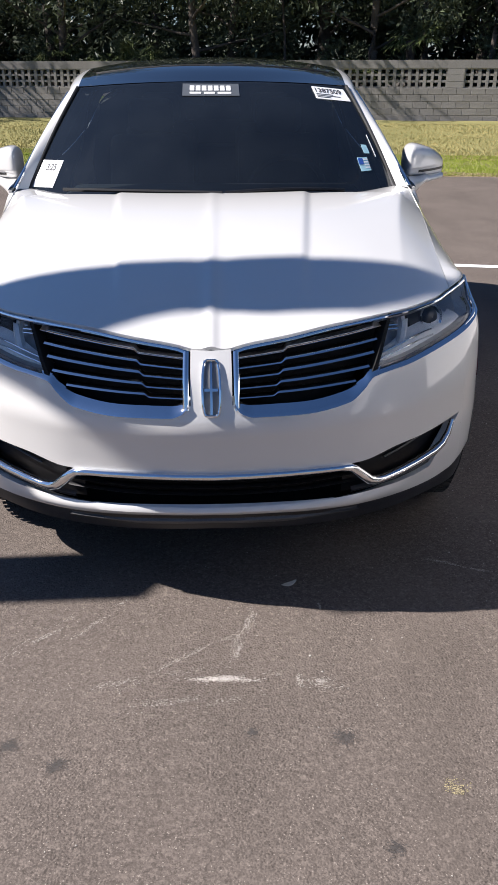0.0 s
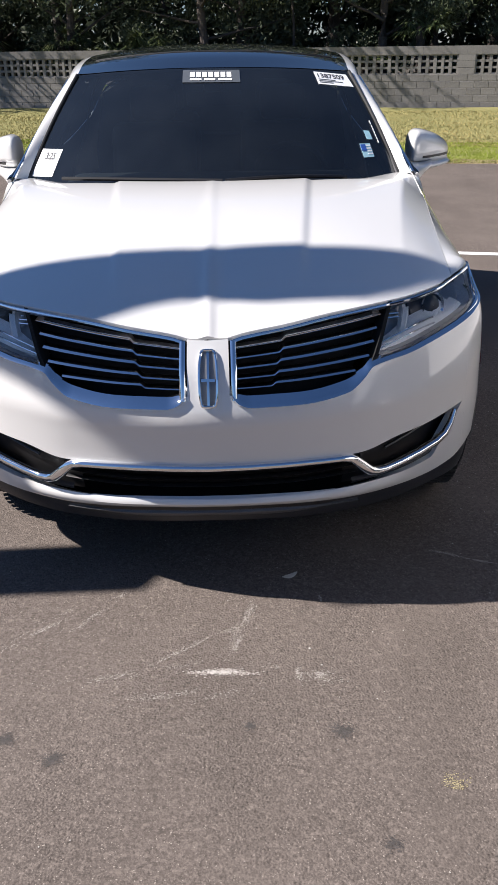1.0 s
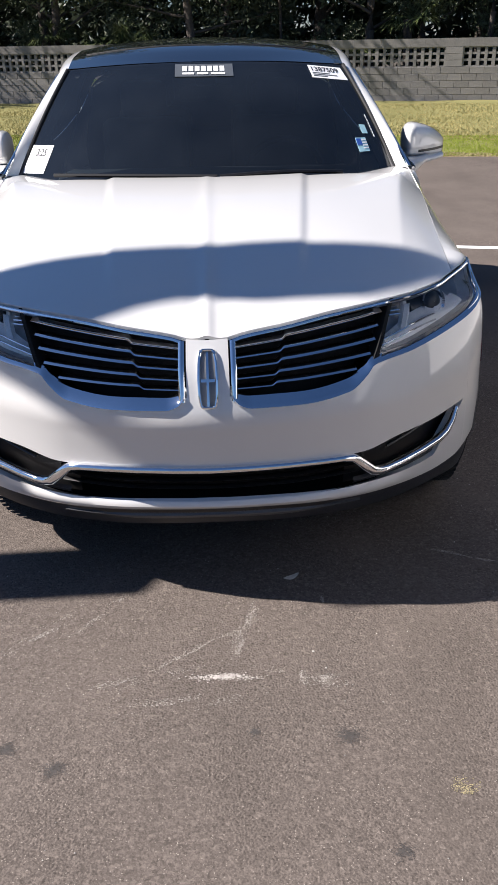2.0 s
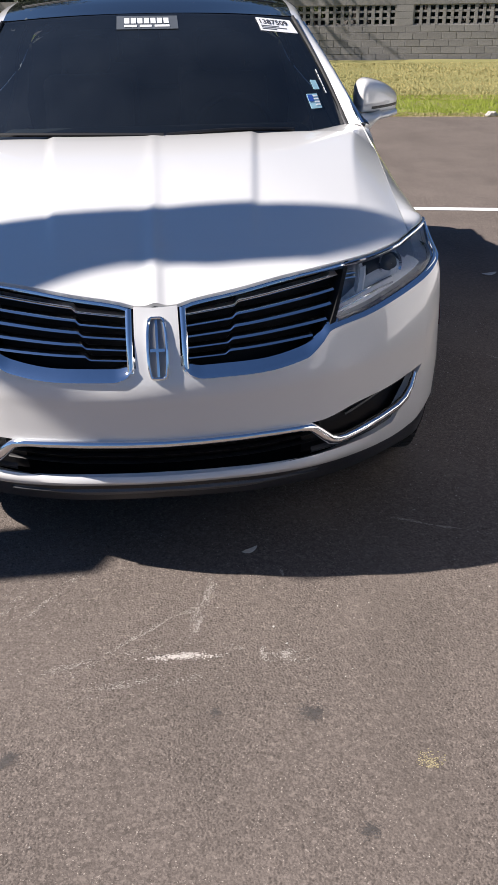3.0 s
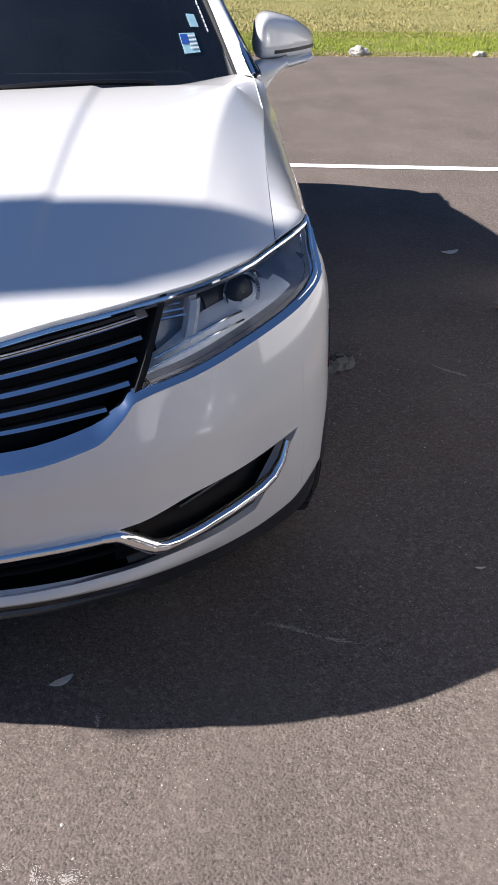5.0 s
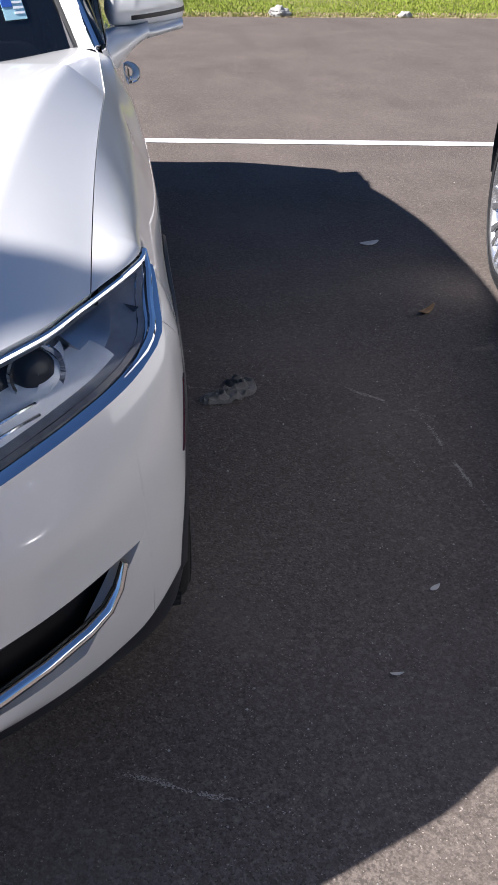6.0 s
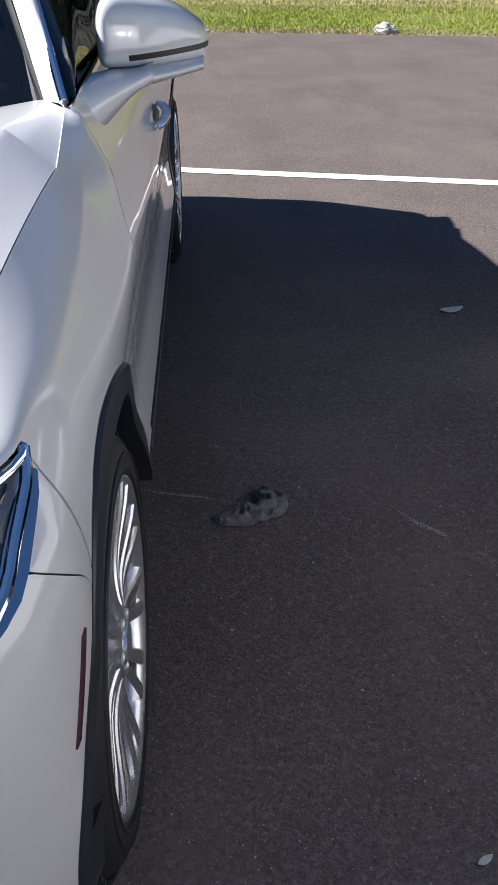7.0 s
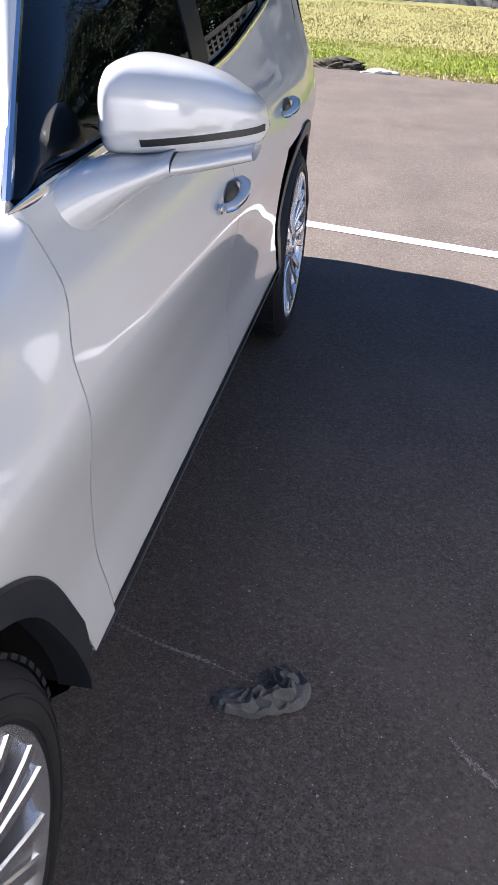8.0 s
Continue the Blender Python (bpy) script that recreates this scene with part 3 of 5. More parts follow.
roof_z = curve([1.82, 2.1, 2.5, 3.0, 3.6, 4.1, 4.36], [1.569, 1.632, 1.668, 1.672, 1.632, 1.545, 1.475])
rail_x = curve([1.87, 2.3, 2.9, 3.6, 4.3], [.615, .632, .635, .62, .58])
rail_z = curve([1.9, 2.2, 2.6, 3.1, 3.7, 4.3], [1.546, 1.592, 1.620, 1.622, 1.572, 1.450])


def roof_point(s, y):
    yy = y + .09 * s * s * (1 - smooth((y - 1.82) / .8))
    zc, ze = roof_z(y), rail_z(yy)
    return (rail_x(yy) * s, yy, lerp(zc, ze, abs(s) ** 2.4))


put("glass_roof", *outward(grid([[roof_point(s, y) for s in steps(-1, 1, 24)] for y in steps(1.828, 4.14, 30)]), (0, 0, 1)), M_ROOF, suv, "black glass roof panel", 40.0, 0.006)
put("sunroof_seam", *tube([roof_point(s, 2.13) for s in steps(-.9, .9, 16)], 0.004, 6), M_SEAL, suv)

# A-pillar running into the roof rail
pill = []
for i in range(46):
    t = i / 45
    if t < .34:
        k = t / .34
        p = Vector(ws_point(1.0, k))
        q = Vector((.849, 1.425, 1.145)).lerp(Vector((.668, 1.99, 1.525)), k) + Vector((.006, -.01, .016)) * math.sin(math.pi * k)
    else:
        y = lerp(1.93, 4.12, (t - .34) / .66)
        p = Vector((rail_x(y), y, rail_z(y)))
        q = Vector((rail_x(y) + .062, y + .03, rail_z(y) - .042))
    m = (p + q) / 2 + Vector((.022, -.012 if t < .34 else 0, .020))
    pill.append([tuple((1 - w) ** 2 * p + 2 * w * (1 - w) * m + w * w * q) for w in steps(0, 1, 6)])
both("roof_pillar", grid(pill), M_PAINT, suv, (1, -.2, 0.6), "white pillar and roof rail", 0.02)


# side glass
def glass_top(y):
    k = (y - 1.42) / (1.99 - 1.42)
    if k < 1:
        p = Vector((.849, 1.425, 1.145)).lerp(Vector((.668, 1.99, 1.525)), max(k, 0)) + Vector((.0, 0, .010)) * math.sin(math.pi * max(k, 0))
        return Vector((p.x - .006, y, p.z))
    yy = min(y, 4.3)
    return Vector((rail_x(yy - .03) + .056, y, rail_z(yy - .03) - .044))


def side_point(y, t, out=0.0):
    b = Vector(skin(y + .4, belt(y))) + Vector((-.012, 0, 0))
    top = glass_top(y)
    if top.z < b.z + .002:
        top = b + Vector((0, 0, .002))
    p = b.lerp(top, t)
    return (p.x + .022 * math.sin(math.pi * t) + out, p.y, p.z)


for name, y0, y1, mat in (("front_side_window", 1.45, 2.44, M_SIDE), ("rear_side_window", 2.56, 3.34, M_TINT), ("quarter_window", 3.42, 4.02, M_TINT)):
    both(name, grid([[side_point(y, t) for t in steps(0, 1, 8)] for y in steps(y0, y1, 16)]), mat, suv, (1, 0, 0.3), "dark tinted side window")
for y0, y1 in ((2.43, 2.57), (3.33, 3.43), (4.01, 4.12)):
    both("window_pillar", grid([[side_point(y, t, .004) for t in steps(0, 1, 8)] for y in steps(y0, y1, 3)]), M_BLACK, suv, (1, 0, .3), "gloss black window pillar", 0.01)
both("rear_pillar", grid([[side_point(y, t, .006) for t in steps(0, 1, 8)] for y in steps(4.11, 4.24, 4)]), M_PAINT, suv, (1, 0, .3), "", 0.01)
both("belt_trim", tube([Vector(skin(y + .4, belt(y) - .002)) + Vector((.002, 0, 0)) for y in steps(1.40, 4.05, 52)], [.002, .0075] + [.0095] * 51, 8, 0.45), M_CHROME, suv, (1, 0, 0), "chrome window trim")

# floor of the car: closes everything from within
part("underbody", box(-.60, .60, .22, 4.60, .24, .70, .05), M_VOID, suv, "black underbody")
part("engine_bay", box(-.66, .66, .32, 1.28, .55, .86, .05), M_VOID, suv, "black cavity under the hood")

# dark strip behind the pillar, added to close light leaks
lining = [[tuple(Vector(row[0]) + Vector((-.05, .012, -.02))), tuple(Vector(row[3]) + Vector((-.035, .012, -.022))), tuple(Vector(row[6]) + Vector((-.028, .012, -.04)))] for row in pill]
both("pillar_lining", grid(lining), M_CABIN, suv, (1, -.2, 0.6))

tray = []
for u in steps(0, 1.0, 16):
    a = Vector(skin(u, line_floor(u) + .004, .022))
    tray.append([tuple(a), (a.x * .92, a.y + .2, .262), (min(a.x, .6), .75, .27)])
whole("undertray", grid(tray), M_VOID, suv, (0, 0, -1), "black undertray", 0.01)

# ---- grilles ----
def on_nose(points, r, sides=8, flat=1.0, inset=0.0):
    return tube([skin(u, z, inset) for u, z in points], r, sides, flat)


outer_u = lambda z: lerp(.461, .549, (z - .784) / (.948 - .784))
SLAT_IN = [.869, .843, .817, .790, .764]
SLAT_OUT = [.912, .877, .843, .807, .772]
SLAT_END = [.519, .501, .484, .464, .418]
STEP_AT = [.212, .203, .194, .186, .178]


def shelf(us, low, width):
    """A chrome ledge: proud below, set back above, so that it faces the sky."""
    return outward(grid([[skin(u, low(u) + width(u) * k, lerp(-.010, .016, k ** 1.5)) for k in (0, .12, .4, .7, 1)] for u in us]), (0, -1, 0.5))


frame_w = lambda u: lerp(.027, .014, smooth((u - .38) / .10))
for side in (1, -1):
    put_side = (lambda p: p) if side > 0 else mirrored
    frame_piece = merge(
        shelf(steps(.064, .13, 10) + steps(.15, .37, 8) + steps(.38, .50, 14) + steps(.52, 1.02, 26), line_grille, frame_w),
        outward(grid([[skin(lerp(.061, .076, i / 3), z, -.002 - .006 * math.sin(math.pi * i / 3)) for i in range(4)] for z in steps(.730, .886, 8)]), (0, -1, 0)),
    )
    grille = put("grille", *put_side(frame_piece), M_CHROME, suv, "split-wing grille half with chrome surround", 50.0, 0.012)
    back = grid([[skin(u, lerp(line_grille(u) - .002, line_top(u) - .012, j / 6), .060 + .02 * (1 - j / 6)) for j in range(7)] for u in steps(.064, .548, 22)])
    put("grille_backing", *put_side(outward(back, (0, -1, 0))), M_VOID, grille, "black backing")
    put("grille_top_trim", *put_side(on_nose([(u, line_top(u) - .009) for u in steps(.068, 1.02, 40)], .0052, 8, 1.0, .001)), M_CHROME, grille, "thin chrome line")
    put("grille_end", *put_side(outward(grid([[skin(outer_u(z) + k * .013, z, .004) for k in (0, .5, 1)] for z in steps(.792, .944, 6)]), (0, -1, 0))), M_VOID, grille, "black end strip", 35, .05)
    for zi, zo, ue, ust in zip(SLAT_IN, SLAT_OUT, SLAT_END, STEP_AT):
        P, Q = [], []
        for u in steps(.076, ust - .012, 7) + steps(ust - .009, ust + .006, 5) + steps(ust + .012, ue, 12):
            k = smooth((u - (ust - .010)) / .016)
            z = lerp(zi, zo, (u - .078) / (ue - .078)) - .0075 * (1 - k)
            h, fr = lerp(.0080, .0105, k), lerp(.010, .011, k)
            P.append([skin(u, z + h, fr + .016), skin(u, z + h * .8, fr + .010), skin(u, z + h * .5, fr + .0062), skin(u, z + h * .44, fr + .0042), skin(u, z, fr)])
            Q.append([skin(u, z, fr + .0005), skin(u, z - .003, fr + .018), skin(u, z + .004, fr + .03), skin(u, z + h, fr + .0165)])
        slat = put("slat", *put_side(outward(grid(P), (0, -1, 0.3))), M_CHROME, grille, "", 50)
        put("slat_underside", *put_side(outward(grid(Q), (0, -1, -0.3))), M_BLACK, grille, "", 50)

# ---- badge between the grilles: a plain upright frame with a cross inside ----
def badge_y(z):
    return skin(0, z)[1]


def badge_bar(x0, x1, z0, z1, out, deep):
    P = []
    for z in steps(z0, z1, 8):
        y = badge_y(z) - out
        P.append([(x0, y + deep, z), (x0, y, z), (x1, y, z), (x1, y + deep, z)])
    v, f = grid(P)
    n = len(v)
    f += [(3, 2, 1, 0), (n - 4, n - 3, n - 2, n - 1)]
    return outward((v, f), (0, -1, 0))


badge_w = lambda z: .0215 + .0045 * math.sin(math.pi * min(max((z - .711) / .155, 0), 1))
ring = []
for k in range(48):
    w = 2 * math.pi * k / 48
    c_, s_ = math.cos(w), math.sin(w)
    z = .7895 + .0745 * math.copysign(abs(s_) ** .35, s_)
    ring.append((badge_w(z) * math.copysign(abs(c_) ** .35, c_), badge_y(z) - .006, z))
badge = put("badge", *tube(ring + [ring[0]], .0045, 8, 1.0, (0, 1, 0.3)), M_CHROME, suv, "plain chrome upright badge with a cross")
put("badge_plate", *outward(grid([[(badge_w(z) * s, badge_y(z) - .003, z) for s in steps(-1, 1, 4)] for z in steps(.716, .863, 10)]), (0, -1, 0)), M_DARKALLOY, badge)
put("badge_bar", *badge_bar(-.0035, .0035, .721, .859, .010, .010), M_CHROME, badge)
put("badge_bar", *badge_bar(-.020, .020, .785, .793, .009, .008), M_CHROME, badge)

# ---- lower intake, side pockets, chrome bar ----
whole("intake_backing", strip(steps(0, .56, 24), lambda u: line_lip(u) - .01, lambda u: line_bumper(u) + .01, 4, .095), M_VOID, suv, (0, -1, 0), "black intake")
for zz_ in (.415, .442, .470):
    whole("intake_slat", tube([skin(u, zz_ - .008 * u, .055) for u in steps(0, .46, 20)], .006, 6, 2.6), M_BLACK, suv, (0, -1, 0))
for side in (1, -1):
    ps = (lambda p: p) if side > 0 else mirrored
    pocket = outward(strip(steps(.405, .85, 22), lambda u: line_lip(u) - .012, lambda u: line_bumper(min(u, .833)) + .008, 6, .052), (0.3, -1, 0))
    pk = put("corner_pocket", *ps(pocket), M_BLACK, suv, "black plastic pocket in the bumper corner")
    put("pocket_blade", *ps(tube([skin(u, lerp(.470, .535, (u - .55) / .25), .045) for u in steps(.55, .80, 10)], .004, 6)), M_TRIM, pk)
    put("pocket_sill", *ps(outward(strip(steps(.42, .80, 20), lambda u: line_lip(u) - .002, lambda u: line_lip(u) + .022 + .012 * smooth((u - .5) / .3), 3, .022, .01), (0.3, -1, 0))), M_TRIM, pk)
bar_path = [(0, .5085), (.1, .5085), (.2, .508), (.3, .5045), (.37, .499)]
bar_pts = [skin(u, z, -.003) for u, z in bar_path]
put("chrome_bar", *tube([(-x, y, z) for x, y, z in bar_pts[:0:-1]] + bar_pts, .0115, 12, 1.3), M_CHROME, suv, "chrome bar across the lower intake", 60)
both("chrome_bend", on_nose([(.365, .499), (.40, .494), (.415, .484), (.44, .459), (.465, .433), (.49, .421), (.52, .420), (.57, .427), (.64, .440), (.71, .454), (.745, .470), (.768, .50), (.785, .545)], [.0116, .0135, .0155, .0175, .0175, .0155, .013, .013, .013, .013, .012, .010, .007], 12, 1.15, -.002), M_CHROME, suv, (0.2, -1, 0), "bent chrome corner blade")

# ---- headlamps ----
M_HOUSING = material("grey_lamp_housing", (0.52, 0.52, 0.53), 0.25, metal=0.05, dark=(0.36, 0.36, 0.38), scale=16, fine=60)
lamp_lo = lambda u: line_grille(u) + .013
lamp_hi = lambda u: line_top(u) - .018


def lamp_sheet(inset, n=8, bulge=0.0):
    P = []
    for i in range(37):
        k = i / 36
        col = []
        for j in range(n + 1):
            z0 = lerp(.79, .95, j / n)
            u = lerp(outer_u(z0) + .012, 1.026, k)
            z = lerp(lamp_lo(u), max(lamp_hi(u), lamp_lo(u) + .002), j / n)
            if k < .12:
                z = lerp(lerp(.797, .937, j / n), z, k / .12)
            col.append(skin(u, z, inset - bulge * math.sin(math.pi * j / n)))
        P.append(col)
    return outward(grid(P), (.4, -1, 0))


for side in (1, -1):
    ps = (lambda p: p) if side > 0 else mirrored
    lamp = put("headlamp", *ps(lamp_sheet(.085)), M_HOUSING, suv, "clear headlamp with projector and pale reflector")
    lens = put("lens", *ps(lamp_sheet(.002, 8, .006)), M_LENS, lamp, "clear lens")
    lens.visible_shadow = False
    for nm, edge_of, sign_ in (("lamp_floor", lamp_lo, 1), ("lamp_ceiling", lambda u: max(lamp_hi(u), lamp_lo(u) + .002), -1)):
        put(nm, *ps(outward(grid([[skin(u, edge_of(u) + sign_ * .004 * k, lerp(.004, .085, k)) for k in steps(0, 1, 4)] for u in steps(.50, 1.02, 26)]), (0, 0, sign_))), M_HOUSING, lamp, "grey lamp housing")
    # pale reflector sweeping from the inner foot up under the projector
    refl = []
    for i in range(15):
        k = i / 14
        u = lerp(.50, .86, k)
        z0, z1 = lamp_lo(u) + .006, lerp(lamp_lo(u) + .02, lerp(.862, .900, k), smooth(k * 2))
        refl.append([skin(u, lerp(z0, z1, j / 4), .03 + .03 * (j / 4) ** 2) for j in range(5)])
    put("reflector", *ps(outward(grid(refl), (.3, -1, .3))), M_LAMPWHITE, lamp, "pale silvery reflector", 35, .01)
    refl = []
    for i in range(7):
        k = i / 6
        refl.append([skin(lerp(.585, .610, k) + .05 * j / 4, lerp(.830, .925, j / 4), .045 + .01 * k) for j in range(5)])
    put("divider", *ps(outward(grid(refl), (.3, -1, .3))), M_LAMPWHITE, lamp, "pale upright divider", 35, .01)
    c = Vector(skin(.748, .892, .050))
    a = Vector((.45, -.87, .18)).normalized()
    e1 = a.cross(Vector((0, 0, 1))).normalized()
    e2 = e1.cross(a)

    def turned(profile, n=28):
        v, f = [], []
        for o, r in profile:
            for k in range(n):
                w = 2 * math.pi * k / n
                v.append(tuple(c + a * o + e1 * (r * math.cos(w)) + e2 * (r * math.sin(w))))
        for i in range(len(profile) - 1):
            for k in range(n):
                f.append((i * n + k, i * n + (k + 1) % n, (i + 1) * n + (k + 1) % n, (i + 1) * n + k))
        return v, f

    put("projector_ring", *ps(outward(turned([(-.03, .041), (.010, .046), (.014, .043), (.009, .037), (-.02, .034)]), a)), M_CHROME, lamp, "chrome ring")
    put("projector_lens", *ps(outward(turned([(-.018, .035), (.0, .034), (.010, .026), (.014, .014), (.0155, .001)]), a)), M_BLACK, lamp, "dark round projector lens")
    bowl = []
    for i in range(9):
        u = lerp(.665, .735, i / 8)
        bowl.append([skin(u, lerp(lamp_lo(u) + .035, lamp_hi(u) - .008, j / 5), .070 - .012 * math.sin(math.pi * j / 5)) for j in range(6)])
    put("projector_bowl", *ps(outward(grid(bowl), (.3, -1, .3))), M_BLACK, lamp, "black bowl round the projector", 35, .008)
    for u0, u1, wd in ((.800, .742, .020), (.640, .600, .012)):
        blade = [[skin(lerp(u0, u1, j / 6) + o * wd, lerp(lamp_hi(u0) - .022, lamp_lo(u1) + .022, j / 6), .036 + .006 * abs(o)) for o in (-1, 0, 1)] for j in range(7)]
        put("lamp_blade", *ps(outward(grid(blade), (.3, -1, .3))), M_LAMPWHITE, lamp, "bright reflector blade", 35, .006)
    for q in range(5):
        put("lamp_rib", *ps(tube([skin(lerp(.535, .60, k) + .004 * q, .930 - .011 * q - .004 * k, .055) for k in steps(0, 1, 4)], .0032, 6)), M_CHROME, lamp)
    for q in range(2):
        put("lamp_strip", *ps(tube([skin(lerp(.50 + .02 * q, .72, k), lamp_lo(lerp(.50 + .02 * q, .72, k)) + .012 + .016 * q + .008 * math.sin(3 * k), .028) for k in steps(0, 1, 10)], .0028, 6)), M_CHROME, lamp)
    put("side_reflector", *ps(outward(grid([[skin(lerp(.83, .985, i / 5), lerp(lamp_lo(lerp(.83, .985, i / 5)) + .008, lamp_hi(lerp(.83, .985, i / 5)) - .006, j / 4), .05) for j in range(5)] for i in range(6)]), (.6, -1, 0))), M_SATIN, lamp, "satin grey outer reflector", 35, .01)
    put("lamp_trim", *ps(on_nose([(u, line_grille(u) + .008) for u in steps(.84, 1.033, 12)] + [(1.034, .958), (1.02, .955), (1.0, .953), (.96, .950)], [.001, .003, .005] + [.0075] * 10 + [.007, .005, .0045, .004], 10, 1.0, -.001)), M_CHROME, suv, "chrome hook round the headlamp's outer end")
    # dark gap between lamp top, grille top and hood
    put("hood_gap", *ps(outward(strip(steps(.0, 1.03, 46), lambda u: line_top(u) - .006, lambda u: line_top(u) + .001, 2, .012), (0, -1, 0))), M_VOID, suv)
    # side marker on the bumper corner
    put("side_marker", *ps(outward(grid([[skin(lerp(.973, .936, k) + o * .6, lerp(.751, .640, k) + o * .3, -.003) for o in (-.006, 0, .006)] for k in steps(0, 1, 8)]), (1, 0, 0))), M_RED, suv, "thin dark red side marker", 35, .004)

# ---- wheel arches, wells, sills ----
def arch_ring(cy, r0, r_out, proud):
    P = []
    for i in range(49):
        w = radians(lerp(2, 184 if cy > 2 else 175, i / 48))
        row = []
        r1 = lerp(r_out - .027, r_out, smooth((i - 6) / 14)) if cy < 2 else r_out
        r1 = max(r1 - .055 * smooth((lerp(2, 184, i / 48) - 168) / 16), r0 + .010)
        for r in (r0, r0 + .002, lerp(r0, r1, .3), lerp(r0, r1, .75), r1 - .004, r1):
            y, z = cy - r * math.cos(w), ARCH_Z + r * math.sin(w)
            p = skin(u_at(y), max(z, .28))
            lift = proud * lerp(.1, .6, smooth((i - 8) / 14))
            out = -.05 if r == r0 else (lift * .2 if r == r1 else lift)
            row.append((p[0] + out, p[1], z))
        P.append(row)
    return grid(P)


for cy, nm in ((ARCH_Y, "front"), (REAR_Y, "rear")):
    both("arch_cladding", arch_ring(cy, .430, .486, .012), M_TRIM, suv, (1, 0, 0), "dark grey plastic wheel arch trim")
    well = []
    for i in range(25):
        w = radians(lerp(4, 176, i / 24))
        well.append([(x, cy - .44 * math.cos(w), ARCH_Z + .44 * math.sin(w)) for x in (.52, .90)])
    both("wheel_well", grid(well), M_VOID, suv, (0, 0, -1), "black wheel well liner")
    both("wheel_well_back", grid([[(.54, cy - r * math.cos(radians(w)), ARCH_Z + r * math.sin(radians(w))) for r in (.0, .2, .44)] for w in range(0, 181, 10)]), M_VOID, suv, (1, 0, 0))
both("sill", grid([[(skin(y + .4, z)[0] + o, y, z) for z, o in ((.482, -.02), (.476, -.006), (.462, -.003), (.43, -.012), (.36, -.034), (.31, -.07), (.30, -.2))] for y in steps(1.36, 3.30, 30)]), M_TRIM, suv, (1, 0, 0), "dark grey sill moulding")
both("sill_trim", tube([(skin(y + .4, .448)[0] + .002, y, .448) for y in steps(1.40, 3.28, 30)], .0034, 8, .7), M_SKID, suv, (1, 0, 0), "grey sill strip")
both("lower_quarter", grid([[skin(u, z, .0) for u in steps(arch_u(.40, 1, REAR_Y), 4.72, 6)] for z in (.40, .36, .32)]), M_TRIM, suv, (1, 0, 0), "", .01)

# ---- wheels: left-hand front built once, the others repeat its meshes ----
def wheel_parts():
    tyre = lathe([(-.235, .27), (-.238, .30), (-.23, .345), (-.205, .368), (-.16, .376), (-.06, .376), (-.02, .366), (-.004, .352), (-.001, .349), (-.004, .347), (.002, .340), (.006, .331), (.0095, .330), (.0095, .326), (.007, .325), (.008, .318), (.007, .306), (.0095, .304), (.0085, .298), (.004, .297), (-.002, .289), (-.01, .281)], 72)
    rim = lathe([(-.22, .278), (-.03, .261), (-.012, .266), (.002, .278), (.006, .286), (.003, .290), (-.01, .290)], 72)
    hub = lathe([(-.05, .075), (-.012, .072), (-.004, .06), (-.002, .034), (.004, .033), (.006, .028), (.006, .0005)], 40)
    disc = lathe([(-.11, .165), (-.098, .165), (-.098, .09), (-.09, .085), (-.09, .0005)], 48)
    back = lathe([(-.14, .25), (-.14, .0005)], 48)
    return tyre, rim, hub, disc, back


TY, RIM, HUB, DISC, BACK_ = wheel_parts()


def spoke_piece(w0, lean, wide0, wide1):
    P = []
    for i in range(9):
        k = i / 8
        r = lerp(.055, .278, k)
        x = lerp(-.008, -.002, k) - .022 * math.sin(math.pi * k) * (1 - k) + .004
        half = lerp(wide0, wide1, k) / 2
        w = w0 + lean * k
        cy, cz = math.cos(w), math.sin(w)
        ty, tz = -cz, cy
        row = []
        for o, h in ((-.035, half), (-.004, half), (0, half * .7), (0, -half * .7), (-.004, -half), (-.035, -half)):
            row.append((x + o, r * cy + h * ty, r * cz + h * tz))
        P.append(row)
    return outward(grid(P), (1, 0, 0))


SPOKES = [spoke_piece(math.pi / 5 * k + d, l_, .022, .032) for k in range(10) for d, l_ in ((.085, .045), (-.085, -.045))]
FILL = [spoke_piece(math.pi / 5 * k, 0, .030, .050) for k in range(10)]


def tread_blocks():
    v, f = [], []
    for k in range(64):
        w = 2 * math.pi * k / 64
        for x0, x1 in ((-.205, -.165), (-.155, -.115), (-.105, -.065), (-.055, -.018)):
            b = len(v)
            for x in (x0, x1):
                for dw in (0, .062):
                    for r in (.370, .3785):
                        v.append((x, r * math.cos(w + dw), r * math.sin(w + dw)))
            f += [(b, b + 1, b + 3, b + 2), (b + 4, b + 6, b + 7, b + 5), (b + 1, b + 5, b + 7, b + 3), (b, b + 4, b + 5, b + 1), (b + 2, b + 3, b + 7, b + 6)]
    return v, f


TREAD = tread_blocks()
meshes = {}


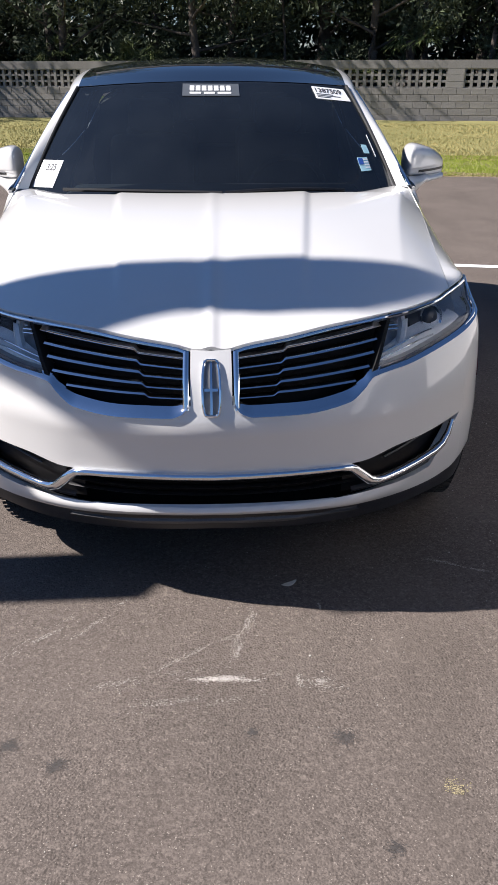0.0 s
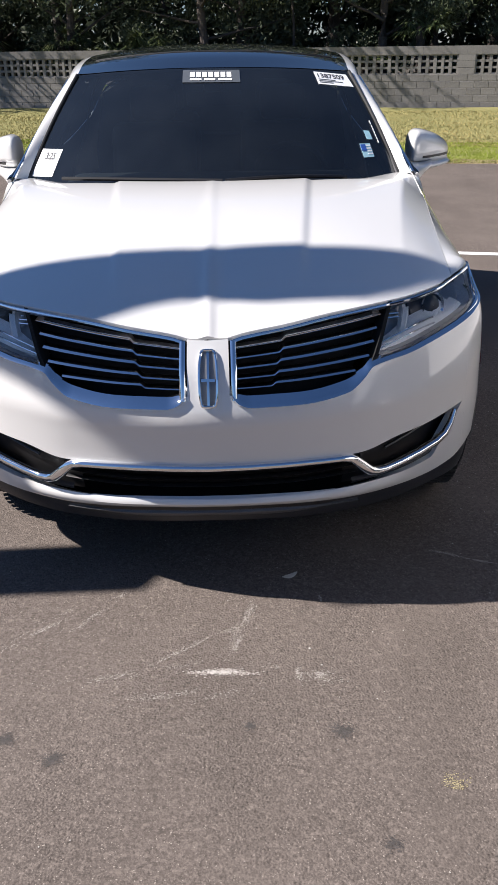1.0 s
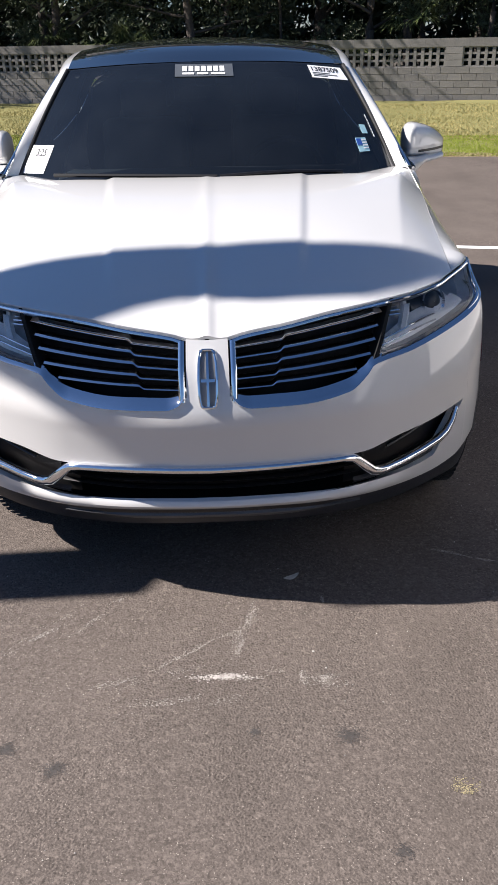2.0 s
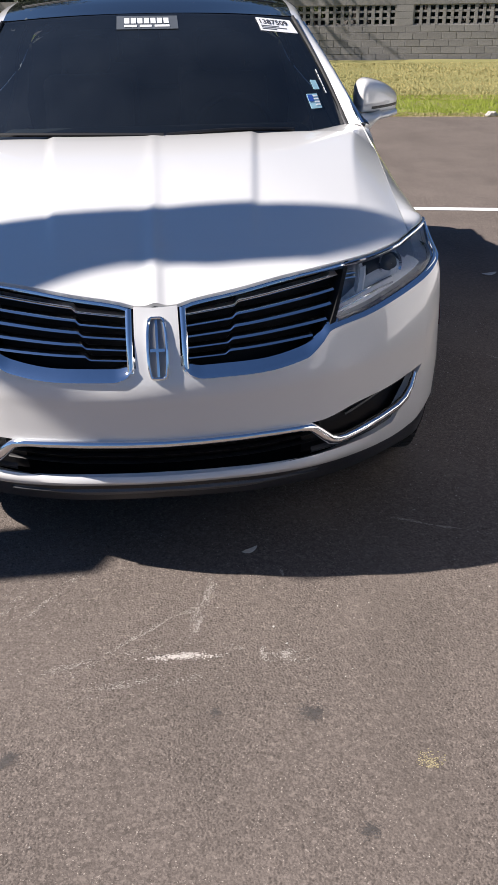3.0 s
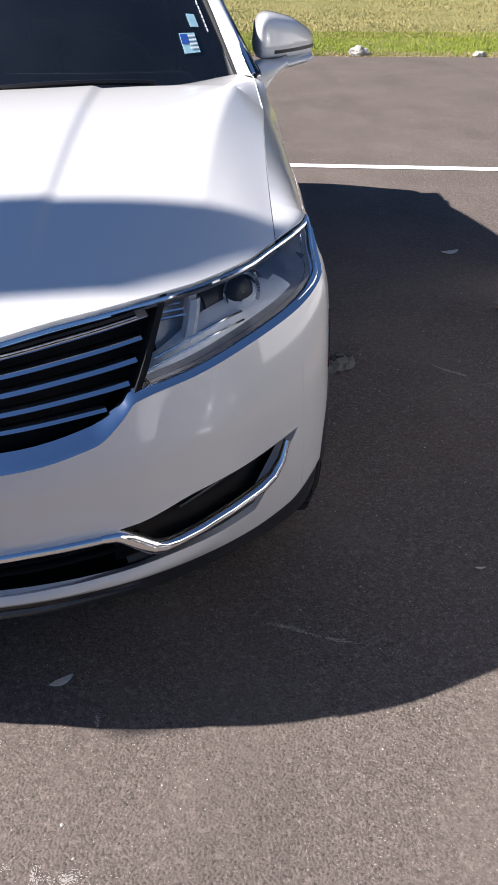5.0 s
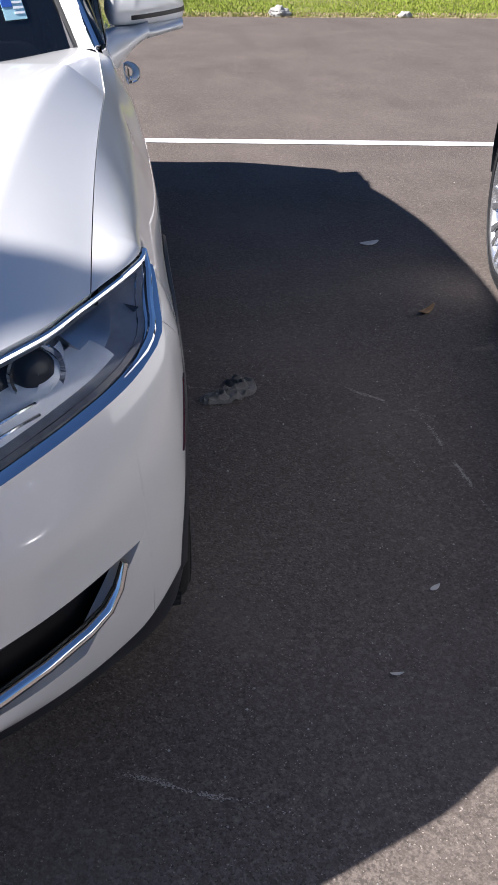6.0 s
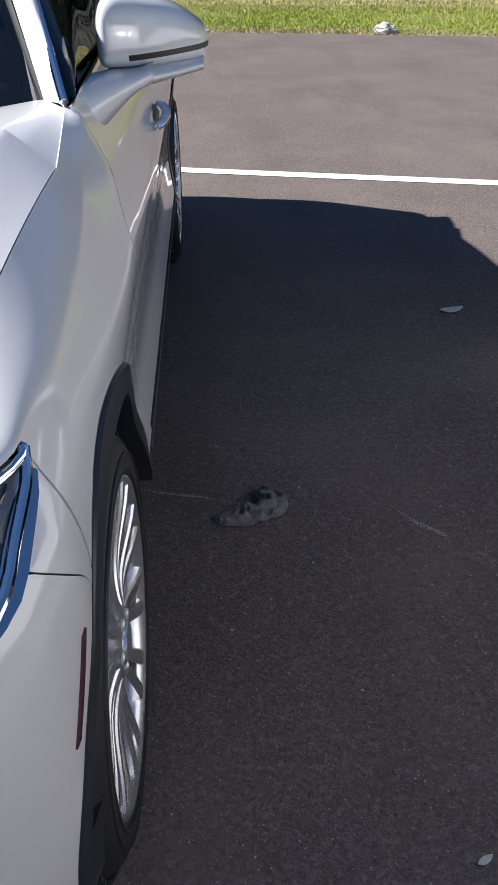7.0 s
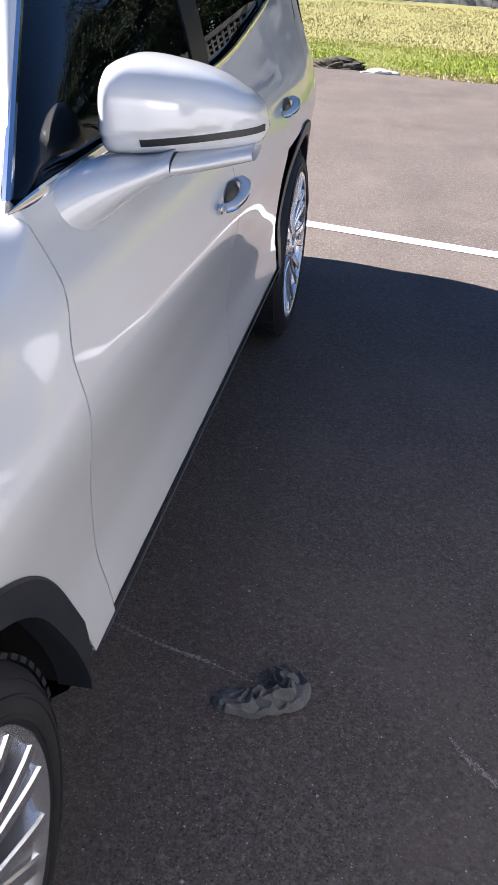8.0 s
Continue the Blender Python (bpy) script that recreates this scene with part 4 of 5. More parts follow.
def wheel(at, sign, turn):
    """A wheel with its outer face at x = 0, set at its hub."""
    def cached(name, piece, mat, angle=35.0):
        if name not in meshes:
            meshes[name] = mesh_of(name, *piece, mat, angle)
        return meshes[name]

    w = new("wheel", cached("rim", flip(RIM), M_ALLOY))
    w.parent = suv
    w.matrix_basis = Matrix.Translation(at) @ (Matrix.Identity(4) if sign > 0 else Matrix.Rotation(math.pi, 4, "Z")) @ Matrix.Rotation(turn, 4, "X")
    kids = [("tyre", flip(TY), M_RUBBER), ("tread", TREAD, M_RUBBER), ("hub_cap", flip(HUB), M_ALLOY), ("brake_disc", flip(DISC), M_DISC), ("wheel_back", flip(BACK_), M_VOID)]
    for name, piece, mat in kids:
        o = new(name, cached(name, piece, mat))
        o.parent = w
    for k, piece in enumerate(SPOKES):
        o = new("spoke", cached("spoke%d" % k, piece, M_ALLOY))
        o.parent = w
    for k, piece in enumerate(FILL):
        moved = ([(x - .012, y, z) for x, y, z in piece[0]], piece[1])
        o = new("spoke_web", cached("web%d" % k, moved, M_DARKALLOY))
        o.parent = w
    for k in range(5):
        a = 2 * math.pi * k / 5 + .3
        o = new("wheel_nut", cached("nut%d" % k, flip(lathe([(-.012, .011), (.001, .011), (.004, .008), (.004, .0005)], 10, at=(-.002, .047 * math.cos(a), .047 * math.sin(a)))), M_SATIN))
        o.parent = w
    return tagged(w, "polished multi-spoke alloy wheel")


for y, tn in ((ARCH_Y, .2), (REAR_Y, .5)):
    wheel((.933, y, .3785), 1, tn)
    wheel((-.928, y, .3785), -1, tn + .3)


# ---- mirrors ----
def mirror_cap():
    top = curve([0, .04, .10, .20, .45, .65, .82, .94, 1], [1.232, 1.276, 1.299, 1.306, 1.294, 1.277, 1.253, 1.229, 1.203])
    bot = curve([0, .1, .4, .8, .94, 1], [1.176, 1.168, 1.163, 1.160, 1.163, 1.174])
    y0 = curve([0, .1, .3, .5, .8, .94, 1], [1.715, 1.672, 1.698, 1.738, 1.820, 1.872, 1.915])
    y1 = curve([0, .1, .8, 1], [1.82, 1.85, 1.95, 1.955])
    P = []
    for k in [0, .008, .02, .04, .06, .09] + steps(.12, .90, 30) + [.92, .94, .96, .975, .985, .993, 1]:
        x = lerp(.874, 1.106, k)
        zc, zh = (top(k) + bot(k)) / 2, (top(k) - bot(k)) / 2
        yc, yh = (y0(k) + y1(k)) / 2, (y1(k) - y0(k)) / 2
        shrink = min(1.0, (k / .04) ** .5 if k < .04 else 1.0) * min(1.0, ((1 - k) / .04) ** .5 if k > .96 else 1.0)
        shrink = max(shrink, .02)
        row = []
        for i in range(96):
            w = 2 * math.pi * i / 96
            c_, s_ = math.cos(w), math.sin(w)
            zz = zc + zh * shrink * math.copysign(abs(s_) ** .55, s_)
            under = smooth((1.204 - zz) / .004)
            row.append((x, yc + (yh * shrink - .006 * under) * math.copysign(abs(c_) ** .62, c_), zz))
        row.append(row[0])
        P.append(row)

    def front(k, z):
        zc, zh = (top(k) + bot(k)) / 2, (top(k) - bot(k)) / 2
        e = (z - zc) / zh
        sw = min(abs(e), 1) ** (1 / .55)
        return (y0(k) + y1(k)) / 2 - ((y1(k) - y0(k)) / 2 - .006) * max(1 - sw * sw, 0) ** .31
    return grid(P), front


cap, mirror_front = mirror_cap()
foot = []
for k in steps(0, 1, 10):
    p = Vector((.862, 1.625, 1.111)).lerp(Vector((.988, 1.795, 1.156)), k) + Vector((0, 0, .002 * math.sin(math.pi * k)))
    hy, hz = lerp(.120, .085, smooth(k * 1.3)), lerp(.056, .021, smooth(k * 1.2))
    foot.append([tuple(p + Vector((0, hy * math.copysign(abs(math.cos(w)) ** .8, math.cos(w)), hz * math.copysign(abs(math.sin(w)) ** .8, math.sin(w))))) for w in [2 * math.pi * i / 20 for i in range(21)]])
lower = []
for k in steps(0, 1, 10):
    x = lerp(.985, 1.092, k)
    yc = lerp(1.800, 1.890, k)
    hy, hz = lerp(.074, .045, k ** 2), lerp(.020, .014, k)
    lower.append([(x, yc + hy * math.cos(w), lerp(1.148, 1.153, k) + hz * math.sin(w)) for w in [2 * math.pi * i / 20 for i in range(21)]])
slot = []
for k in steps(.30, .985, 18):
    x = lerp(.874, 1.106, k)
    zl = 1.183
    slot.append([(x, mirror_front(k, z) - .0025, z) for z in (zl, zl + .0055, zl + .011)])
for side in (1, -1):
    ps = (lambda p: p) if side > 0 else mirrored
    mc = put("wing_mirror", *ps(cap), M_PAINT, suv, "white wing mirror housing", 60)
    put("mirror_foot", *ps(grid(foot)), M_PAINT, mc, "", 60)
    put("mirror_base", *ps(grid(lower)), M_PAINT, mc, "", 60)
    put("turn_signal", *ps(outward(grid(slot), (0.2, -1, 0))), M_BLACK, mc, "narrow dark turn signal slot", 35, .006)
    put("mirror_glass", *ps(outward(grid([[(lerp(.91, 1.075, k), lerp(1.852, 1.957, k), lerp(1.19, lerp(1.29, 1.225, k), j)) for j in (0, .5, 1)] for k in steps(0, 1, 4)]), (0, 1, 0))), M_CHROME, mc, "mirror glass", 35, .004)

# ---- door handles ----
for y0, z0, key in ((2.30, .930, True), (3.22, .975, False)):
    path, path2 = [], []
    for k in steps(0, 1, 12):
        y = y0 + .20 * k
        x = skin(y + .4, z0)[0]
        path.append((x + .004 + .026 * math.sin(math.pi * k) ** .5, y, z0 + .018 * k))
        path2.append((x + .008 + .029 * math.sin(math.pi * k) ** .5, y, z0 + .018 * k - .008))
    cup = []
    for i in range(13):
        k = i / 12
        y = y0 + .03 + .13 * k
        cup.append([(skin(y + .4, z0 + .02 * s)[0] + .003, y, z0 + .012 * k + .026 * s * math.sin(math.pi * max(min(k, .97), .03)) ** .5) for s in (-1, -.4, .4, 1)])
    for side, door in ((1, front_doors if key else rear_doors), (-1, front_doors if key else rear_doors)):
        ps = (lambda p: p) if side > 0 else mirrored
        d_ob = door[0] if side > 0 else door[1]
        put("handle_cup", *ps(outward(grid(cup), (1, 0, 0))), M_TRIM, d_ob, "dark handle recess")
        put("door_handle", *ps(tube(path, .0135, 10, .55, (1, 0, 0))), M_PAINT, d_ob, "white pull handle with chrome strip")
        put("handle_chrome", *ps(tube(path2, .006, 8, .8, (1, 0, 0))), M_CHROME, d_ob, "chrome strip")
        if key and side > 0:
            put("key_lock", *lathe([(0, .012), (.006, .012), (.008, .009), (.008, .0005)], 16, at=(skin(2.68, .935)[0] + .003, 2.27, .935)), M_CHROME, d_ob, "round lock")

# ---- dark gap lining behind the panel joints ----
def liner(left, right, z0, z1, n=14):
    return outward(grid([[skin(lerp(left(z), right(z), i / 2), z, .010) for i in range(3)] for z in steps(z0, z1, n)]), (1, 0, 0))


both("panel_gap", liner(lambda z: door_u(z) - .03, lambda z: door_u(z) + .03, .47, 1.12), M_VOID, suv)
both("panel_gap", liner(lambda z: SPLIT(z) - .03, lambda z: SPLIT(z) + .03, .45, 1.19), M_VOID, suv)
both("panel_gap", outward(grid([[skin(u, seam_line(u) + o, .010) for o in (-.03, .03)] for u in steps(.94, 1.02, 10)]), (1, 0, 0)), M_VOID, suv)
seam_gap = []
for i in range(25):
    t = lerp(.0, .99, i / 24)
    p = Vector(hood_point(1, t))
    seam_gap.append([tuple(p + Vector((-.03, 0, -.012))), tuple(p + Vector((.010, 0, -.022)))])
both("panel_gap", grid(seam_gap), M_VOID, suv, (0, 0, 1))

# ---- cowl, wipers, cabin ----
whole("cowl", grid([[(a * .56, lerp(1.19, 1.215, a * a) + .28 * k * lerp(.3, .66, a * a), lerp(1.148, 1.128, k) - .012 * a ** 3 * (1 - k)) for k in (0, .5, 1)] for a in steps(0, 1, 12)]), M_BLACK, suv, (0, 0, 1), "black cowl panel", .01)
foot_rows = []
for k in steps(0, 1, 8):
    row = []
    for w in steps(0, 1, 8):
        p = Vector(hood_point(lerp(.62, 1, w), 1)) + Vector((0, .004, -.002))
        q = ws_base(lerp(.72, 1, w * 2)) if w < .5 else Vector((.795, 1.495, 1.146)).lerp(Vector((.851, 1.435, 1.148)), w * 2 - 1)
        row.append(tuple(p.lerp(q, k) + Vector((0, 0, .008)) * math.sin(math.pi * w) * k))
    foot_rows.append(row)
both("pillar_foot", grid(foot_rows), M_PAINT, suv, (0, 0, 1), "", .008)
for pts in ([(.05 + .50 * k, 1.225 + .10 * k * k, 1.166 + .012 * math.sin(math.pi * k) - .006 * k) for k in steps(0, 1, 10)], [(-.62 + .66 * k, 1.32 - .105 * k, 1.172 - .004 * k) for k in steps(0, 1, 10)]):
    wp = put("wiper", *tube(pts, .008, 6), M_BLACK, suv, "black wiper resting at the windscreen foot")
part("dashboard", box(-.70, .70, 1.42, 1.95, .82, 1.12, .07, 4), M_CABIN, suv, "charcoal dashboard")
part("cabin_floor", box(-.72, .72, 1.4, 4.4, .45, .62, .03), M_VOID, suv)
# added panel behind the seats; blocks light that leaks through the tail
put("cargo_lining", *outward(grid([[(w * s, 3.98, z) for s in (-1, 0, 1)] for z, w in ((.60, .84), (1.0, .88), (1.2, .845), (1.3, .815), (1.38, .80), (1.47, .64), (1.52, .50))]), (0, -1, 0)), M_CABIN, suv, "charcoal cargo lining", 35, .01)
part("rear_shelf", box(-.66, .66, 3.85, 4.35, .62, 1.12, .05), M_CABIN, suv)
wheel_ring = [(.36 + .185 * math.cos(w), 2.03 - .08 * math.sin(w), 1.06 + .17 * math.sin(w)) for w in [2 * math.pi * i / 32 for i in range(33)]]
put("steering_wheel", *tube(wheel_ring, .016, 8, 1.0, (0, 1, .4)), M_CABIN, suv, "black steering wheel")
for x in (-.37, .37):
    for y in (2.55, 3.45):
        st = part("seat", box(x - .25, x + .25, y - .30, y + .24, .58, .80, .07, 3), M_CABIN, suv, "charcoal seat")
        bk = box(x - .24, x + .24, y + .16, y + .30, .74, 1.28, .06, 3)
        bmesh.ops.rotate(bk, verts=bk.verts, cent=(x, y + .23, .8), matrix=Matrix.Rotation(radians(-12), 3, "X"))
        part("backrest", bk, M_CABIN, st)
        part("headrest", box(x - .13, x + .13, y + .30, y + .41, 1.27, 1.46, .045, 3), M_CABIN, st)
put("headlining", *outward(grid([[(rail_x(y) * s * .97, y, lerp(roof_z(y), rail_z(y), abs(s) ** 2.4) - .03) for s in steps(-1, 1, 10)] for y in steps(1.95, 4.2, 12)]), (0, 0, -1)), M_CABIN, suv)
part("rear_view_mirror", box(-.125, .125, 1.875, 1.905, 1.405, 1.475, .012, 2), M_CABIN, suv, "rear-view mirror")
put("camera_pod", *lathe([(-.05, .02), (-.04, .04), (.04, .04), (.05, .02)], 16, at=(0, 1.885, 1.505)), M_BLACK, suv)

# ---- stickers on the windscreen ----
def ws_xz(x, z, out=.004):
    """The windscreen's outer face above this x and z."""
    s = x / .7
    t = .5
    for _ in range(30):
        p = ws_point(s, t, out)
        s += (x - p[0]) / .7
        t += (z - p[2]) / .43
    return ws_point(s, t, out)


def sticker(name, corners, mat, parent, label="", out=.003, n=4):
    """A flat patch on the windscreen between four corners (x, z): top left, top right, bottom right, bottom left."""
    (ax, az), (bx, bz), (cx, cz), (dx, dz) = corners
    P = [[ws_xz(lerp(lerp(ax, bx, i / n), lerp(dx, cx, i / n), j / n), lerp(lerp(az, bz, i / n), lerp(dz, cz, i / n), j / n), out) for j in range(n + 1)] for i in range(n + 1)]
    return put(name, *outward(grid(P), (0, -1, 1)), mat, parent, label, 35, .0015)


def on_patch(corners, u0, u1, v0, v1):
    (ax, az), (bx, bz), (cx, cz), (dx, dz) = corners
    def at(u, v):
        return (lerp(lerp(ax, bx, u), lerp(dx, cx, u), v), lerp(lerp(az, bz, u), lerp(dz, cz, u), v))
    return [at(u0, v0), at(u1, v0), at(u1, v1), at(u0, v1)]


def digits(text, corners, u0, u1, v0, v1, mat, parent):
    """Characters in the built-in font, laid on a patch of the windscreen."""
    data = bpy.data.curves.new("digits", "FONT")
    data.body = text
    data.fill_mode = "FRONT"
    data.offset = 0.02
    tmp = new("digits_source", data)
    dg = bpy.context.evaluated_depsgraph_get()
    me = bpy.data.meshes.new_from_object(tmp.evaluated_get(dg))
    bpy.data.objects.remove(tmp)
    xs, ys = [v.co.x for v in me.vertices], [v.co.y for v in me.vertices]
    for v in me.vertices:
        u = lerp(u0, u1, (v.co.x - min(xs)) / (max(xs) - min(xs)))
        w = lerp(v1, v0, (v.co.y - min(ys)) / (max(ys) - min(ys)))
        (x, z), *_ = on_patch(corners, u, u, w, w)
        v.co = ws_xz(x, z, .0046)
    me.materials.clear()
    me.materials.append(mat)
    o = new("digits", me)
    o.parent = parent
    return o


C1 = [(-.132, 1.562), (.118, 1.560), (.121, 1.514), (-.132, 1.515)]
banner = sticker("banner_sticker", C1, M_BANNER, suv, "grey windscreen film with a line of pale lettering bars")
for k in range(7):
    u = .13 + .107 * k
    sticker("letter_bar", on_patch(C1, u, u + .08, .16, .56), M_WHITE, banner, "", .0055, 2)
for u0, u1 in ((.13, .33), (.38, .57), (.62, .86)):
    sticker("letter_bar", on_patch(C1, u0, u1, .68, .82), M_WHITE, banner, "", .0055, 2)
C2 = [(.452, 1.548), (.602, 1.532), (.632, 1.483), (.470, 1.500)]
st2 = sticker("stock_sticker", C2, M_WHITE, suv, "white paper sticker with the number 1387509")
digits("1387509", C2, .07, .86, .10, .46, M_INK, st2)
for k, (u0, u1) in enumerate(((.06, .55), (.06, .75), (.06, .45))):
    sticker("print_bar", on_patch(C2, u0, u1, .56 + .12 * k, .62 + .12 * k), M_BANNER, st2, "", .0042, 2)
C3 = [(-.742, 1.262), (-.645, 1.265), (-.685, 1.165), (-.785, 1.160)]
st3 = sticker("time_sticker", C3, M_WHITE, suv, "white paper sticker with the figures 3:25")
digits("3:25", C3, .30, .78, .12, .38, M_INK, st3)
for k in range(3):
    sticker("print_bar", on_patch(C3, .2, .8, .55 + .13 * k, .59 + .13 * k), M_TEAL, st3, "", .0042, 2)
C4 = [(.627, 1.270), (.674, 1.268), (.690, 1.219), (.642, 1.219)]
st4 = sticker("flag_sticker", C4, M_TEAL, suv, "pale blue sticker with a small striped flag")
sticker("flag_canton", on_patch(C4, .02, .5, .05, .5), M_BLUEINK, st4, "", .005, 2)
for k in range(4):
    sticker("flag_stripe", on_patch(C4, .52, .98, .1 + .2 * k, .18 + .2 * k), M_WHITE, st4, "", .005, 2)
C5 = [(.652, 1.317), (.677, 1.314), (.690, 1.282), (.664, 1.284)]
sticker("small_sticker", C5, M_TEAL, suv, "small pale teal sticker")
edge_text = sticker("edge_lettering", [(.684, 1.352), (.687, 1.352), (.692, 1.338), (.689, 1.338)], M_WHITE, suv, "small white bars of illegible lettering", .003, 2)
for q in range(6):
    z = 1.334 - .0115 * q
    x = .691 + .0045 * q
    sticker("letter_bar", [(x, z), (x + .0035, z), (x + .007, z - .0085), (x + .0035, z - .0085)], M_WHITE, edge_text, "", .003, 2)

both("window_front_trim", tube([tuple(glass_top(y) + Vector((.010, 0, 0))) for y in steps(1.44, 1.98, 14)], .008, 8), M_CHROME, suv, (1, 0, 0), "chrome and black trim at the pillar")

# ---- small things lying on the asphalt ----
M_CLOTH = material("grey_cloth", (0.22, 0.21, 0.195), 0.75, dark=(0.09, 0.086, 0.082), scale=14, fine=300, bump=0.3, bump_scale=500)
M_PAPER = material("weathered_paper", (0.62, 0.60, 0.55), 0.8, dark=(0.45, 0.42, 0.38), scale=20, fine=100)
M_DRYLEAF = material("dry_leaf", (0.40, 0.24, 0.10), 0.8, dark=(0.2, 0.11, 0.05), scale=30, fine=150)
# colours the scuffs and the light streaks painted on shaded ground
M_SCUFF_STREAK = material("white_scuff_and_light_streak", (0.42, 0.385, 0.35), 0.95, dark=(0.25, 0.225, 0.205), scale=18, fine=90, amount=0.8)
M_SCRAPE = material("white_scrape", (0.60, 0.56, 0.52), 0.95, dark=(0.42, 0.38, 0.35), scale=18, fine=90)
M_OIL = material("dark_stain", (0.085, 0.075, 0.070), 0.8, dark=(0.055, 0.050, 0.046), scale=25, fine=120)
M_YELLOW = material("yellow_paint_spot", (0.40, 0.34, 0.18), 0.9, dark=(0.27, 0.23, 0.14), scale=30, fine=160, amount=0.8)
M_ROCK = material("pale_rock", (0.52, 0.50, 0.46), 0.9, dark=(0.36, 0.34, 0.31), scale=8, fine=60, bump=0.5, bump_scale=60)


def crumpled_cloth():
    """A thin cloth thrown down: a gathered fan, a rolled hem across it and a raised tail, all in sharp folds."""
    spine = [Vector(p) for p in ((1.072, 1.712, 0), (1.105, 1.700, 0), (1.145, 1.692, 0), (1.185, 1.705, 0), (1.228, 1.722, 0), (1.262, 1.742, 0), (1.255, 1.780, 0), (1.218, 1.812, 0), (1.196, 1.842, 0))]
    wide = curve([0, .08, .22, .38, .52, .66, .80, .92, 1], [.022, .036, .040, .040, .036, .044, .040, .022, .006])
    n, m = 170, 56
    P = []
    for i in range(n + 1):
        e = i / n
        k = e * (len(spine) - 1)
        a = min(int(k), len(spine) - 2)
        p0, p1, p2, p3 = spine[max(a - 1, 0)], spine[a], spine[a + 1], spine[min(a + 2, len(spine) - 1)]
        t = k - a
        p = .5 * ((2 * p1) + (p2 - p0) * t + (2 * p0 - 5 * p1 + 4 * p2 - p3) * t * t + (3 * p1 - p0 - 3 * p2 + p3) * t ** 3)
        d = (.5 * ((p2 - p0) + 2 * (2 * p0 - 5 * p1 + 4 * p2 - p3) * t + 3 * (3 * p1 - p0 - 3 * p2 + p3) * t * t)).normalized()
        side = d.cross(Vector((0, 0, 1))).normalized()
        row = []
        for j in range(m + 1):
            v = j / m * 2 - 1
            w = wide(e) * (1 + .22 * noise.noise((e * 9, v * 1.2, 1.5)))
            q = p + side * (w * v) + d * (.006 * noise.noise((e * 14, v * 3, 7)))
            # folds fan out across the strip; their crests are narrow and their valleys deep
            phase = e * 8 + .9 * v * math.sin(5 * e) + 1.3 * noise.noise((e * 3.5, v * 1.3, 4))
            fold = 1 - abs(2 * (phase % 1.0) - 1) ** .7
            hem = math.exp(-((v - .35 + .7 * e) / .16) ** 2) * (1.0 if .25 < e < .8 else .3)
            ruck = 1 - abs(noise.noise((q.x * 22, q.y * 22, 2.0))) * 2.2
            body = .012 + .022 * math.sin(math.pi * min(e * 1.1, 1)) + (.016 if e > .72 else 0) * math.sin(math.pi * (e - .72) / .28)
            z = body * (.35 + .55 * fold + .30 * max(ruck, 0)) + .012 * hem
            rim = min(1.0, (1 - abs(v)) * 4.5, e * 12, (1 - e) * 9)
            q.z = max(z * lerp(.18 + .5 * max(noise.noise((e * 11, v, 3)), 0), 1, smooth(rim)), .002)
            row.append((1.178 + (q.x - 1.178) * .88, 1.762 + (q.y - 1.762) * .88, q.z))
        P.append(row)
    return outward(grid(P), (0, 0, 1))


def flat_scrap(name, at, size, turn, mat, label, category, curl=.006, seed=0):
    P = []
    for i in range(7):
        row = []
        for j in range(5):
            u, v = i / 6 - .5, j / 4 - .5
            taper = 1 - (abs(u) * 2) ** 2.2 * .85
            x, y = u * size[0], v * size[1] * taper
            z = .004 + curl * (4 * u * u) + .3 * curl * noise.noise((u * 4 + seed, v * 4, seed)) + .002
            row.append((x, y, max(z, .002)))
        P.append(row)
    ob = put(name, *outward(grid(P), (0, 0, 1)), mat, None, "", 50, .0012)
    ob.location = (at[0], at[1], 0.0)
    ob.rotation_euler = (0, 0, turn)
    return tagged(ob, label, category)


tagged(put("cloth", *crumpled_cloth(), M_CLOTH, None, "", 40, .0015), "crumpled dark grey cloth lying on shaded asphalt", "cloth")
flat_scrap("paper_scrap", (2.08, 3.06), (.105, .05), .25, M_PAPER, "pale torn paper scrap on shaded asphalt", "paper scrap", .008, 1)
flat_scrap("dry_leaf", (2.09, 2.26), (.11, .035), .6, M_DRYLEAF, "curled brown dry leaf on shaded asphalt", "leaf", .02, 2)
flat_scrap("paper_scrap", (1.56, .69), (.035, .014), .5, M_PAPER, "tiny pale paper scrap on shaded asphalt", "paper scrap", .004, 3)
flat_scrap("paper_scrap", (1.38, .44), (.032, .008), -.1, M_PAPER, "tiny pale paper scrap on shaded asphalt", "paper scrap", .004, 4)
flat_scrap("dry_leaf", (.25, .135), (.06, .022), .5, M_PAPER, "faded pale leaf on shaded asphalt", "leaf", .008, 5)


